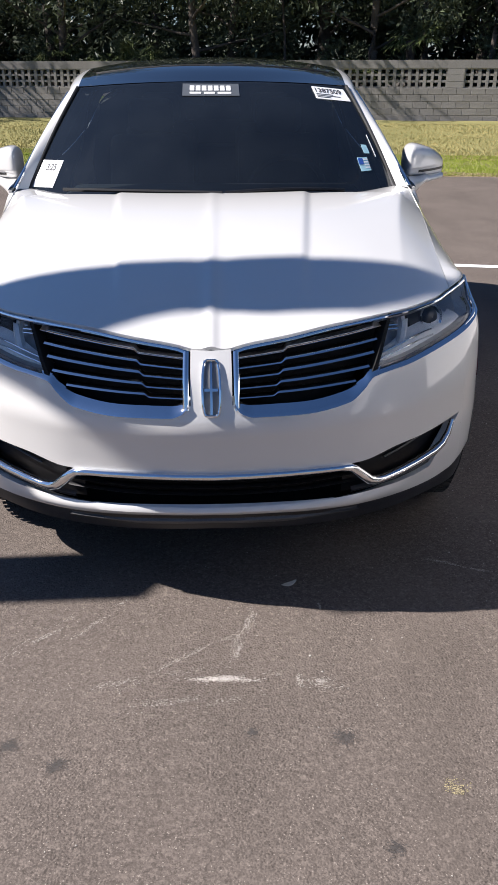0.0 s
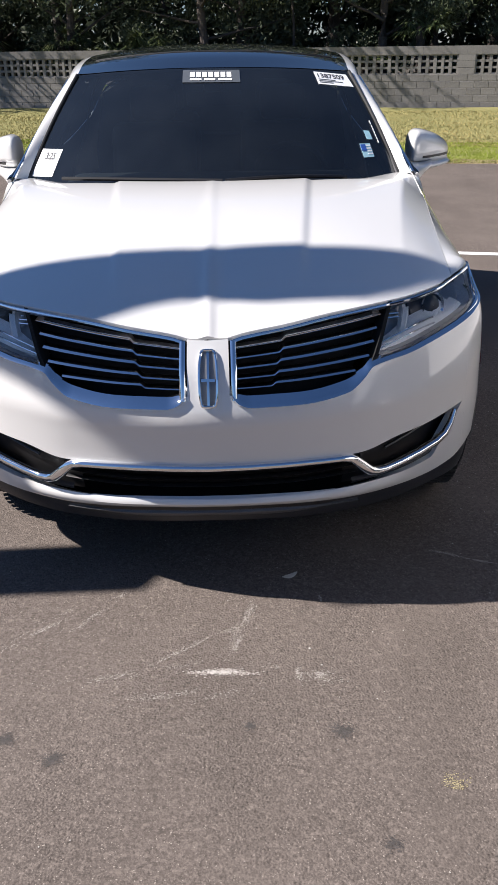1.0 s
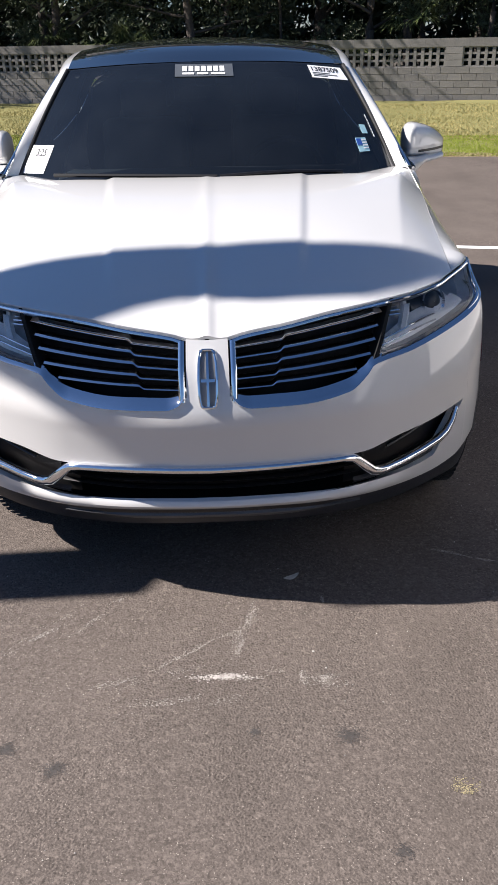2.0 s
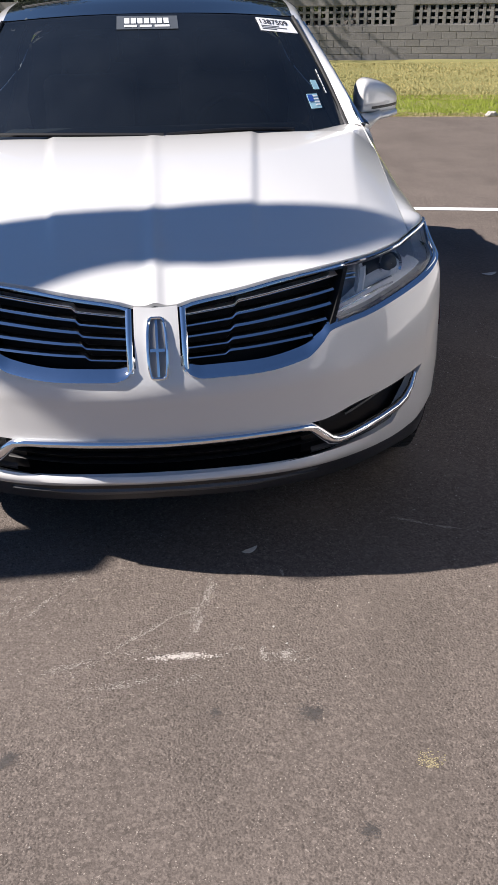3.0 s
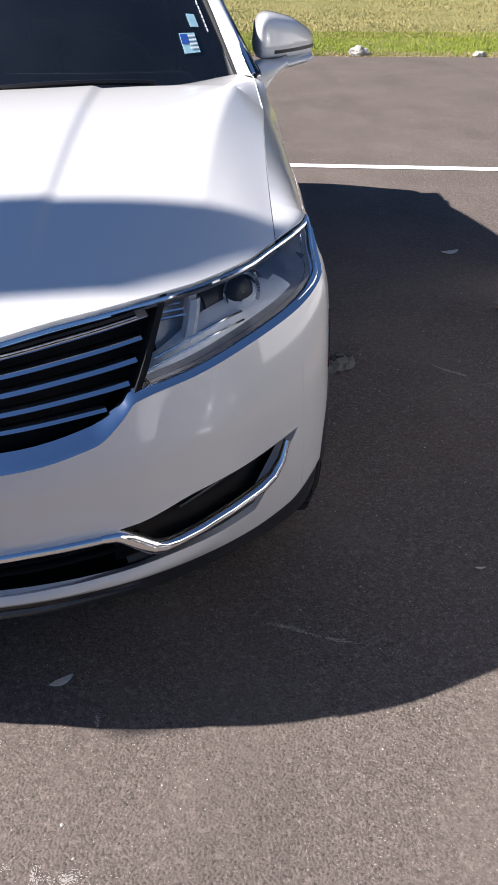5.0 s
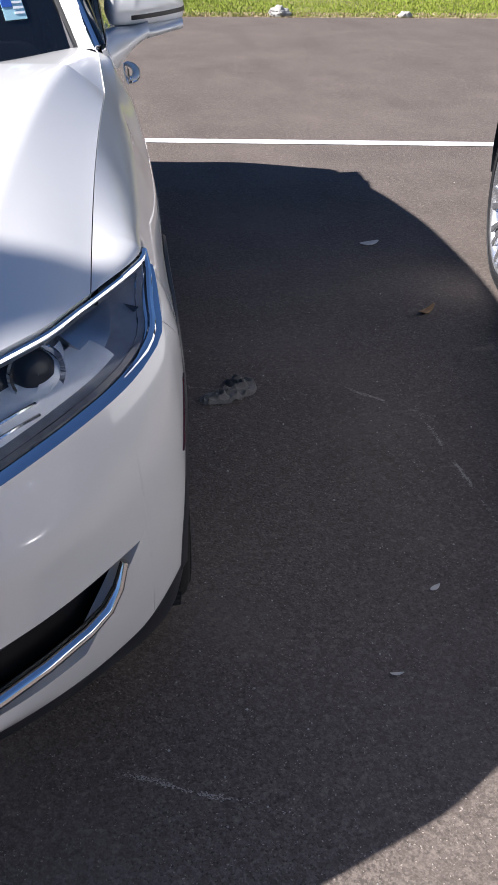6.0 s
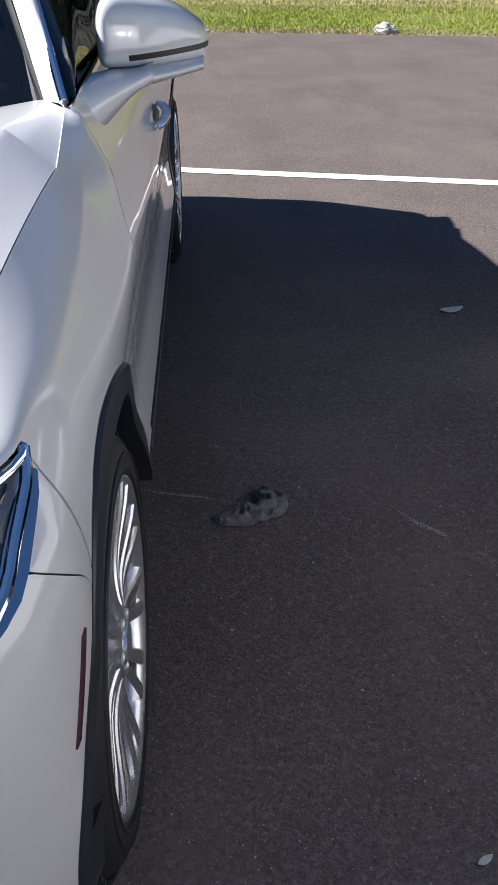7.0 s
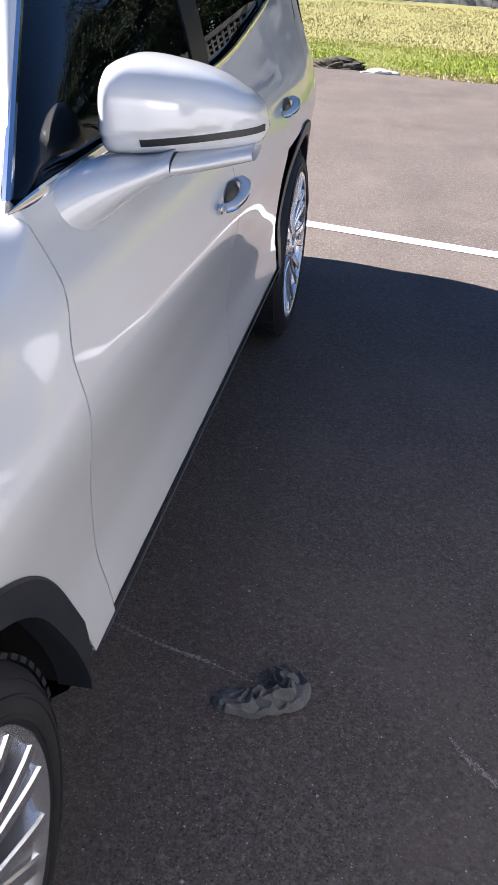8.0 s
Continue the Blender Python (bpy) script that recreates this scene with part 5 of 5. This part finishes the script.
def smear(name, at, length, width, turn, mat, label, seed, amount=1.0):
    """A patch of fine flecks drawn out along its length, thinning to the ends: stains, scuffs, painted light streaks.
    """
    rng = random.Random(seed)
    v, f = [], []
    for _ in range(int(length * width * 52000 * amount) + 12):
        a, b = rng.gauss(0, .27), rng.gauss(0, .22)
        x, y = a * length, b * width + .08 * width * math.sin(7 * a + seed)
        if amount < 2 and noise.noise((x * 9 + seed, y * (40 if length > 3 * width else 9), seed)) < -.05:
            continue
        s = rng.uniform(.0005, .0015)
        k, w0 = len(v), rng.uniform(0, 6.28)
        v += [(x + s * rng.uniform(1.0, 2.6) * math.cos(w0 + 1.257 * i), y + s * math.sin(w0 + 1.257 * i) * rng.uniform(.6, 1.2), .0008 + rng.uniform(0, .0005)) for i in range(5)]
        f.append(tuple(range(k, k + 5)))
    ob = put(name, v, f, mat, None, "", None)
    ob.location = (at[0], at[1], 0)
    ob.rotation_euler = (0, 0, turn)
    return tagged(ob, label, "stain", kind="stuff")


SCUFFS = ((.02, -.342, .17, .032, -.05, 2.6), (-.06, -.22, .46, .030, .62, .75), (.09, -.10, .26, .040, 1.25, .9), (.26, -.36, .30, .05, -.3, .5),
          (-.24, -.34, .40, .035, .2, .6), (.345, .0, .07, .016, 1.7, 1.9), (-.38, -.04, .34, .03, .95, .7), (-.10, -.44, .36, .06, .1, .45),
          (.30, -.36, .09, .04, .2, 1.4), (.24, -.35, .07, .03, 1.9, 1.4), (-.55, -.12, .30, .05, .8, .6), (.07, -.215, .07, .03, 1.2, 1.8))
for i, (x, y, ln, wd, tn, am) in enumerate(SCUFFS):
    smear("scuff_and_light_streak", (x, y), ln, wd, tn, M_SCUFF_STREAK if am < 2 else M_SCRAPE, "faint white scrape on the asphalt" if am < 2 else "bright white scrape on the asphalt", i + 1, am)
# thin streaks of reflected sunlight, painted on the ground as pale flecks
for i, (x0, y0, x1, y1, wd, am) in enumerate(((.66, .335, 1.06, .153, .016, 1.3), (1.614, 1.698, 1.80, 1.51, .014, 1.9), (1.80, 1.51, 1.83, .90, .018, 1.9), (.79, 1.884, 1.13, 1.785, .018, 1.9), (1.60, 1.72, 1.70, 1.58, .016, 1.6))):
    smear("scuff_and_light_streak", ((x0 + x1) / 2, (y0 + y1) / 2), math.hypot(x1 - x0, y1 - y0) * .9, wd, math.atan2(y1 - y0, x1 - x0), M_SCUFF_STREAK, "pale streak of reflected light painted on shaded asphalt", i + 41, am)
for i, (x, y, r) in enumerate(((.35, -.585, .060), (-.41, -.66, .05), (-.55, -.59, .05), (.42, -.94, .040), (.10, -.56, .03))):
    smear("oil_spot", (x, y), r, r, 0, M_OIL, "dark oil spot on the asphalt", i + 11, 3.0)
smear("yellow_spot", (.61, -.785), .075, .085, 0, M_YELLOW, "small yellowish paint spot on the asphalt", 16, 1.3)


# loose grit: pale specks scattered over the asphalt
def grit():
    rng = random.Random(5)
    v, f = [], []
    for _ in range(1900):
        x, y = rng.uniform(-1.6, 4.0), rng.uniform(-1.2, 4.6)
        if rng.random() < .35:
            x, y = rng.uniform(.9, 2.0), rng.uniform(-.1, 2.2)
        s = rng.uniform(.0011, .0030) * (1.7 if rng.random() < .06 else 1)
        k = len(v)
        w0 = rng.uniform(0, 6.28)
        for i in range(4):
            v.append((x + s * math.cos(w0 + 1.571 * i) * rng.uniform(.6, 1.2), y + s * math.sin(w0 + 1.571 * i) * rng.uniform(.6, 1.2), .0005))
        v.append((x, y, s * 1.1))
        f += [(k, k + 1, k + 4), (k + 1, k + 2, k + 4), (k + 2, k + 3, k + 4), (k + 3, k, k + 4)]
    return v, f


tagged(put("grit", *grit(), material("pale_grit", (0.50, 0.47, 0.43), 0.9, dark=(0.12, 0.11, 0.10), per_island=.8), None, "", None), "loose pale grit scattered on the asphalt", "grit", kind="stuff")

# ---- lawn: blades, ragged dry edge, stones ----
def blades(n, x0, x1, d0, d1, h, w, seed, lean=.5):
    rng = np.random.default_rng(seed)
    x = rng.uniform(x0, x1, n)
    d = d0 + (d1 - d0) * rng.random(n) ** 1.4
    y = 11.35 + SLANT * (x - 2.6) + d
    a = rng.uniform(0, 6.283, n)
    hh, ww = h * rng.uniform(.5, 1.3, n), w * rng.uniform(.6, 1.3, n)
    lx, ly = lean * hh * np.cos(a + 1.57) * rng.uniform(-1, 1, n), lean * hh * np.sin(a + 1.57) * rng.uniform(-1, 1, n)
    q = np.clip(d / 1.5, 0, 1)
    z = -.034 + .05 * q * q * (3 - 2 * q)
    v = np.stack([np.stack([x - ww * np.cos(a), y - ww * np.sin(a), z], 1), np.stack([x + ww * np.cos(a), y + ww * np.sin(a), z], 1), np.stack([x + lx, y + ly, z + .014 + hh], 1)], 1).reshape(-1, 3)
    return v.tolist(), np.arange(3 * n).reshape(-1, 3).tolist()


tagged(put("grass", *blades(90000, -10, 18, 2.2, 11.6, .016, .013, 2), M_GRASS, None, "", None), "dry mown grass of the lawn strip", "grass", kind="stuff")
tagged(put("grass", *blades(110000, -5, 14, .26, 3.0, .012, .009, 1), M_GREEN, None, "", None), "greener mown grass near the asphalt's edge", "grass", kind="stuff")
tagged(put("dry_litter", *blades(26000, -8, 14, -.10, .55, .018, .016, 3, 2.2), M_STRAW, None, "", None), "dry leaf litter along the edge of the asphalt", "leaf litter", kind="stuff")


def boulder(at, r, seed, mat, name, label):
    bm = bmesh.new()
    bmesh.ops.create_icosphere(bm, subdivisions=4, radius=1.0)
    for v in bm.verts:
        v.co *= 1 + .35 * noise.noise(v.co * 1.6 + Vector((seed, 0, 0))) + .22 * noise.noise(v.co * 5.5 + Vector((seed, 3, 0)))
        v.co = Vector((v.co.x * r[0], v.co.y * r[1], max(v.co.z, -.5) * r[2]))
    ob = part(name, bm, mat, None, "", 50)
    ob.location = at
    return tagged(ob, label, "rock")


boulder((3.3, edge_y(3.3) + .3, .02), (.14, .09, .08), 1, M_ROCK, "rock", "pale rounded rock on the lawn's edge")
boulder((4.9, edge_y(4.9) + .2, .01), (.08, .06, .05), 2, M_ROCK, "rock", "small pale rock on the lawn's edge")
boulder((.28, edge_y(.28) + .10, .01), (.38, .14, .11), 3, M_SOIL, "dirt_clump", "clump of dark dirt and litter at the asphalt's edge")
boulder((.85, edge_y(.85) - .04, .0), (.22, .05, .05), 4, M_ROCK, "rock", "pale slab of broken rock at the asphalt's edge")


# ---- block wall with a band of pierced screen blocks ----
WALL_T, COURSE, ROWS_LOW = .19, .184, 5
ANG = math.atan(SLANT)
wall = new("wall_north")
wall.location = (4.0, wall_y(4.0), -.02)
wall.rotation_euler = (0, 0, ANG)
tagged(wall, "grey concrete block wall with pierced screen blocks and flat cap", "wall", kind="structure")
LOW = COURSE * ROWS_LOW
SCREEN, CAP_H = .170, .22
TOP = LOW + 3 * SCREEN
PITCH, PIER = 3.66, .46
PIER0 = 2.74
core = box(-34, 34, .02, WALL_T - .02, -.1, LOW - .002, 0)
part("mortar_core", core, M_MORTAR, wall)
block_mesh = {}


def block(name, x0, x1, z0, z1, deep=(0, WALL_T), bev=.006):
    key = (round(x1 - x0, 3), round(z1 - z0, 3), deep)
    if key not in block_mesh:
        bm = box(-(x1 - x0) / 2, (x1 - x0) / 2, deep[0], deep[1], -(z1 - z0) / 2, (z1 - z0) / 2, bev, 1)
        me = bpy.data.meshes.new(name)
        bm.to_mesh(me)
        bm.free()
        me.materials.append(M_BLOCK)
        block_mesh[key] = me
    o = new(name, block_mesh[key])
    o.parent = wall
    o.location = ((x0 + x1) / 2, 0.0, (z0 + z1) / 2)
    return o


def joined_blocks(name, spans, label):
    bm = bmesh.new()
    for x0, x1, z0, z1, d0, d1 in spans:
        r = bmesh.ops.create_cube(bm, size=1.0)
        bmesh.ops.scale(bm, vec=(x1 - x0, d1 - d0, z1 - z0), verts=r["verts"])
        bmesh.ops.translate(bm, vec=((x0 + x1) / 2, (d0 + d1) / 2, (z0 + z1) / 2), verts=r["verts"])
    o = part(name, bm, M_BLOCK, wall, label, 30.0)
    o["kind"] = "stuff"
    return o


far_spans = []
BL = .40
for r in range(ROWS_LOW):
    off = .2 if r % 2 else 0.0
    i = -85
    while i * BL < 34:
        x0 = i * BL + off
        if -11.5 < x0 < 6.2:
            if not -7.6 < x0 < -2.6:
                block("block", x0 + .005, x0 + BL - .005, r * COURSE + .004, (r + 1) * COURSE - .005)
            else:
                far_spans.append((x0 + .005, x0 + BL - .005, r * COURSE + .004, (r + 1) * COURSE - .005, 0, WALL_T))
        elif -34 < x0:
            far_spans.append((x0 + .005, x0 + BL - .005, r * COURSE + .004, (r + 1) * COURSE - .005, 0, WALL_T))
        i += 1
joined_blocks("blocks", far_spans, "")
# piers between the pierced fields, then the fields, then the cap
spans, caps = [], []
k = -9
while PIER0 + k * PITCH < 34:
    x = PIER0 + k * PITCH
    for r in range(3):
        spans.append((x - PIER / 2, x + PIER / 2, LOW + r * SCREEN + .003, LOW + (r + 1) * SCREEN - .004, 0, WALL_T))
    x0, x1 = x + PIER / 2, x + PITCH - PIER / 2
    cells = 15
    cw = (x1 - x0) / cells
    for r in range(3):
        z0 = LOW + r * SCREEN
        spans.append((x0, x1, z0, z0 + .030, .03, WALL_T - .03))
        spans.append((x0, x1, z0 + SCREEN - .030, z0 + SCREEN, .03, WALL_T - .03))
        for c_ in range(cells + 1):
            xx = x0 + c_ * cw
            half = .046 if c_ % 2 == 0 else .040
            spans.append((xx - half, xx + half, z0 + .003, z0 + SCREEN - .003, .022, WALL_T - .022))
    for q in range(9):
        caps.append((x + q * PITCH / 9 + .0015, x + (q + 1) * PITCH / 9 - .0015, TOP, TOP + CAP_H, -.002, WALL_T + .002))
    k += 1
joined_blocks("screen_blocks", spans, "pierced screen blocks")
joined_blocks("cap_blocks", caps, "cap course of solid blocks")


# ---- woods behind the wall ----
def leaf_cloud(centres, radii, per, size, seed, flatten=.8, stretch=1.6):
    """Small bent leaves scattered through clumps."""
    rng = np.random.default_rng(seed)
    c = np.repeat(np.array(centres, float), per, axis=0)
    r = np.repeat(np.array(radii, float), per)
    n = len(c)
    d = rng.normal(size=(n, 3))
    d /= np.linalg.norm(d, axis=1)[:, None]
    p = c + d * (r * rng.random(n) ** .45)[:, None] * np.array([1, 1, flatten])
    a = rng.normal(size=(n, 3))
    a /= np.linalg.norm(a, axis=1)[:, None]
    b = np.cross(a, rng.normal(size=(n, 3)))
    b /= np.linalg.norm(b, axis=1)[:, None]
    s = (size * rng.uniform(.5, 1.4, n))[:, None]
    v = np.stack([p - a * s * stretch, p + b * s * .55, p + a * s * stretch, p - b * s * .55], 1).reshape(-1, 3)
    return v.tolist(), np.arange(4 * n).reshape(-1, 4).tolist()


def limb(p, q, r0, r1, seed, n=7, wob=.12):
    pts, rad = [], []
    p, q = Vector(p), Vector(q)
    for i in range(n + 1):
        k = i / n
        w = Vector((noise.noise((k * 2.2, seed, 0)), noise.noise((k * 2.2, seed, 5)), noise.noise((k * 2.2, seed, 9)) * .4)) * wob * (q - p).length * math.sin(math.pi * k)
        pts.append(p.lerp(q, k) + w)
        rad.append(lerp(r0, r1, k))
    return tube(pts, rad, 8)


def tree(at, height, spread, girth, seed, leaf_mat, leaf=.085, per=80, low=.38):
    rng = random.Random(seed)
    x, y = at
    t = thing("tree", "tall dark broadleaf tree behind the block wall", "tree", (x, y, -.05), "trees behind the wall")
    lean = Vector((rng.uniform(-.6, .6), rng.uniform(-.3, .3), 0))
    topp = Vector((0, 0, height * .72)) + lean
    pieces = [limb((0, 0, 0), topp, girth, girth * .35, seed, 10, .05)]
    centres, radii = [], []
    for k in range(11):
        f = lerp(low, .98, k / 10)
        b = Vector((0, 0, 0)).lerp(topp, f)
        w = k * 2.4 + rng.uniform(0, 1)
        e = b + Vector((math.cos(w), math.sin(w), rng.uniform(.1, .7))) * spread * rng.uniform(.55, 1.0)
        pieces.append(limb(b, e, girth * .3 * (1.1 - f * .6), .02, seed + k * 7, 6, .18))
        for q in range(3):
            centres.append(b.lerp(e, .5 + .25 * q) + Vector((rng.uniform(-.4, .4), rng.uniform(-.4, .4), rng.uniform(-.2, .5))))
            radii.append(spread * rng.uniform(.22, .40))
    put("trunk", *merge(*pieces), M_BARK, t, "grey-brown trunk and limbs", 60)
    put("crown", *leaf_cloud(centres, radii, per, leaf, seed), leaf_mat, t, "dark green uneven crown", None)
    return t


def frond_fan(origin, dirn, length, droop, leaflets, seed):
    """A palm leaf: a bent rib with long narrow leaflets."""
    rng = random.Random(seed)
    o, d = Vector(origin), Vector(dirn).normalized()
    side = d.cross(Vector((0, 0, 1))).normalized()
    v, f = [], []
    for k in range(leaflets):
        s = k / (leaflets - 1)
        w = lerp(-1.9, 1.9, s)
        base = o + d * length * .45
        way = (d * math.cos(w) + side * math.sin(w) + Vector((0, 0, .25 * math.cos(w)))).normalized()
        tip = base + way * length * .55 * rng.uniform(.8, 1.1) - Vector((0, 0, droop * rng.uniform(.6, 1.3)))
        mid = base.lerp(tip, .5) + Vector((0, 0, droop * .35))
        n = way.cross(Vector((0, 0, 1))).normalized() * length * .022
        i = len(v)
        v += [tuple(base), tuple(mid + n), tuple(tip), tuple(mid - n)]
        f.append((i, i + 1, i + 2, i + 3))
    pv, pf = tube([o, o + d * length * .25 + Vector((0, 0, .03)), o + d * length * .46], .012, 5)
    return merge((v, f), (pv, pf))


def palm(at, stem, size, count, seed, label):
    rng = random.Random(seed)
    t = thing("palm", label, "palm", (at[0], at[1], -.05), "palms behind the wall")
    if stem > .1:
        put("trunk", *limb((0, 0, 0), (rng.uniform(-.2, .2), 0, stem), .16, .13, seed, 8, .03), M_BARK, t, "rough grey palm trunk", 60)
    for k in range(count):
        w = 2.4 * k + rng.uniform(-.3, .3)
        up = rng.uniform(-.35, 1.0)
        put("frond", *frond_fan((0, 0, stem), (math.cos(w), math.sin(w), up), size * rng.uniform(.8, 1.15), size * .22, 17, seed * 50 + k), M_PALM, t, "", None)
    return t


rng_t = random.Random(21)
for k, (x, d, h, sp, g) in enumerate(((-13, 3.5, 13, 3.4, .24), (-8.6, 5.5, 12, 3.2, .2), (-5.6, 3.2, 14, 3.0, .17), (-2.4, 6.5, 13, 3.4, .22), (.35, 2.4, 12, 2.7, .15), (3.4, 5.0, 14, 3.5, .25), (6.3, 3.0, 12, 2.8, .16), (8.9, 6.0, 13, 3.3, .2), (11.5, 3.2, 14, 3.4, .22), (16, 5, 13, 3.6, .24), (21, 4, 14, 3.6, .25), (27, 5, 13, 3.8, .25), (34, 4, 14, 4, .25))):
    tree((x, wall_y(x) + d), h, sp, g, 100 + k, M_LEAF_DARK if k % 3 else M_LEAF, .062, 210, .22)
for k, (x, d, st, sz, n) in enumerate(((-3.55, 1.1, 1.55, 1.0, 13), (-2.55, .9, 1.75, 1.1, 14), (-5.2, 1.6, 1.9, 1.1, 12), (4.2, .9, 1.35, .8, 11), (5.8, 1.5, 2.2, 1.2, 12), (9.5, 1.2, 1.7, 1.1, 12), (-8.2, 1.3, 2.0, 1.2, 12))):
    palm((x, wall_y(x) + d), st, sz, n, 300 + k, "cabbage palm with fan fronds behind the block wall")
for x, d, r, seed in ((7.9, 1.6, .09, 1), (9.3, 2.2, .07, 2), (10.4, 1.4, .06, 3), (-10.2, 1.2, .08, 4), (2.0, 1.8, .05, 5)):
    t = thing("sapling", "thin bare grey trunk rising behind the wall", "tree", (x, wall_y(x) + d, -.05), "trees behind the wall")
    put("trunk", *limb((0, 0, 0), (.3 * math.sin(seed), .1, 8.0), r, r * .5, seed, 10, .03), M_BARK, t, "", 60)
# undergrowth close behind the wall, then the dark depth of the wood
cs, rs, cs2, rs2 = [], [], [], []
for k in range(330):
    x = rng_t.uniform(-20, 34)
    cs.append((x, wall_y(x) + rng_t.uniform(1.0, 4.5), rng_t.uniform(.3, 4.6)))
    rs.append(rng_t.uniform(.35, .8))
for k in range(1100):
    x = rng_t.uniform(-30, 48)
    cs2.append((x, wall_y(x) + rng_t.uniform(6, 15), rng_t.uniform(.2, 11.0)))
    rs2.append(rng_t.uniform(.9, 1.9))
tagged(put("undergrowth", *leaf_cloud(cs, rs, 190, .042, 7), M_LEAF, None, "", None), "tangled shrubs and vines behind the block wall", "undergrowth", kind="stuff")
tagged(put("far_woods", *leaf_cloud(cs2, rs2, 150, .17, 8), M_LEAF_DARK, None, "", None), "dark dense woodland behind the wall", "woods", kind="stuff")


# woods on the other sides, far off, so that the horizon closes all round
def ring_woods():
    rng = random.Random(3)
    c, r = [], []
    for k in range(700):
        w = rng.uniform(0, 6.283)
        dd = rng.uniform(62, 85)
        x, y = dd * math.cos(w), dd * math.sin(w)
        if y > wall_y(x) - 4 and abs(x) < 60:
            continue
        c.append((x, y, rng.uniform(.5, 7.5)))
        r.append(rng.uniform(2.0, 3.4))
    return leaf_cloud(c, r, 40, .55, 9)


tagged(put("distant_woods", *ring_woods(), M_LEAF_DARK, None, "", None), "line of dark trees far off round the car park", "woods", kind="stuff")
for k, (x, d) in enumerate(((-10.5, 1.3), (-5.0, 1.5), (-.6, 1.2), (4.6, 1.6))):
    tree((x, wall_y(x) + d), 9.0, 3.4, .17, 160 + k, M_LEAF_DARK, .062, 190, .30)
# unseen oaks added at the wall's far end, streaking its blocks with shade
tree((-15.5, wall_y(-15.5) - 2.6), 9.5, 3.4, .3, 77, M_LEAF, .13, 60, .35)
tree((-24.0, wall_y(-24.0) - 3.6), 13, 4.2, .35, 78, M_LEAF, .14, 60, .35)

# ---- unseen shade caster added off the car's right-hand side; its shadow crosses the hood ----
post = thing("lamp_post", "unseen shade caster, a board on a grey pole", "lamp post", (-4.0, .116, 0))
PX, K = -4.0, math.tan(radians(SUN_UP))
zz_at = lambda q: q - K * PX
# board edges, drawn so that its shadow fits the hood and ground
near = curve([-1, -.25, -.12, .08, .28, .42, .64, .93, 1.13, 1.35, 1.6, 1.75], [.285, .29, .49, .49, .3, .14, .33, .43, .39, .40, .55, .70])
SHIFT = .41
far = curve([-1, -.63, .4, 1.05, 1.75], [.54, .555, .67, .71, .735])
caster_rows = []
for q in steps(-1.0, 1.75, 22):
    z = zz_at(q)
    caster_rows.append([(.03, near(q) - SHIFT, z), (-.03, near(q) - SHIFT, z), (-.03, far(q) - SHIFT, z), (.03, far(q) - SHIFT, z), (.03, near(q) - SHIFT, z)])
put("sign_board", *merge(grid(caster_rows), ([caster_rows[0][i] for i in range(4)], [(0, 1, 2, 3)]), ([caster_rows[-1][i] for i in range(4)], [(3, 2, 1, 0)])), M_POLE, post, "tapered steel sign board")
put("pole", *tube([(0, .125, 0), (0, .125, 2), (0, .125, zz_at(-1.0)), (0, .17, zz_at(.3)), (0, .20, zz_at(1.2))], [.045, .042, .040, .036, .03], 16), M_POLE, post, "round steel pole", 60)
part("base", box(-.20, .20, -.075, .325, 0, .3, .03), M_BLOCK, post, "concrete base")

# ---- a second vehicle of the same kind in the next bay, facing the other way ----
neighbour = copy_thing(suv, pose(3.56, 3.10, 0, 0, 0, 167.6))
tagged(neighbour, "white sport utility vehicle parked in the next bay", "car")
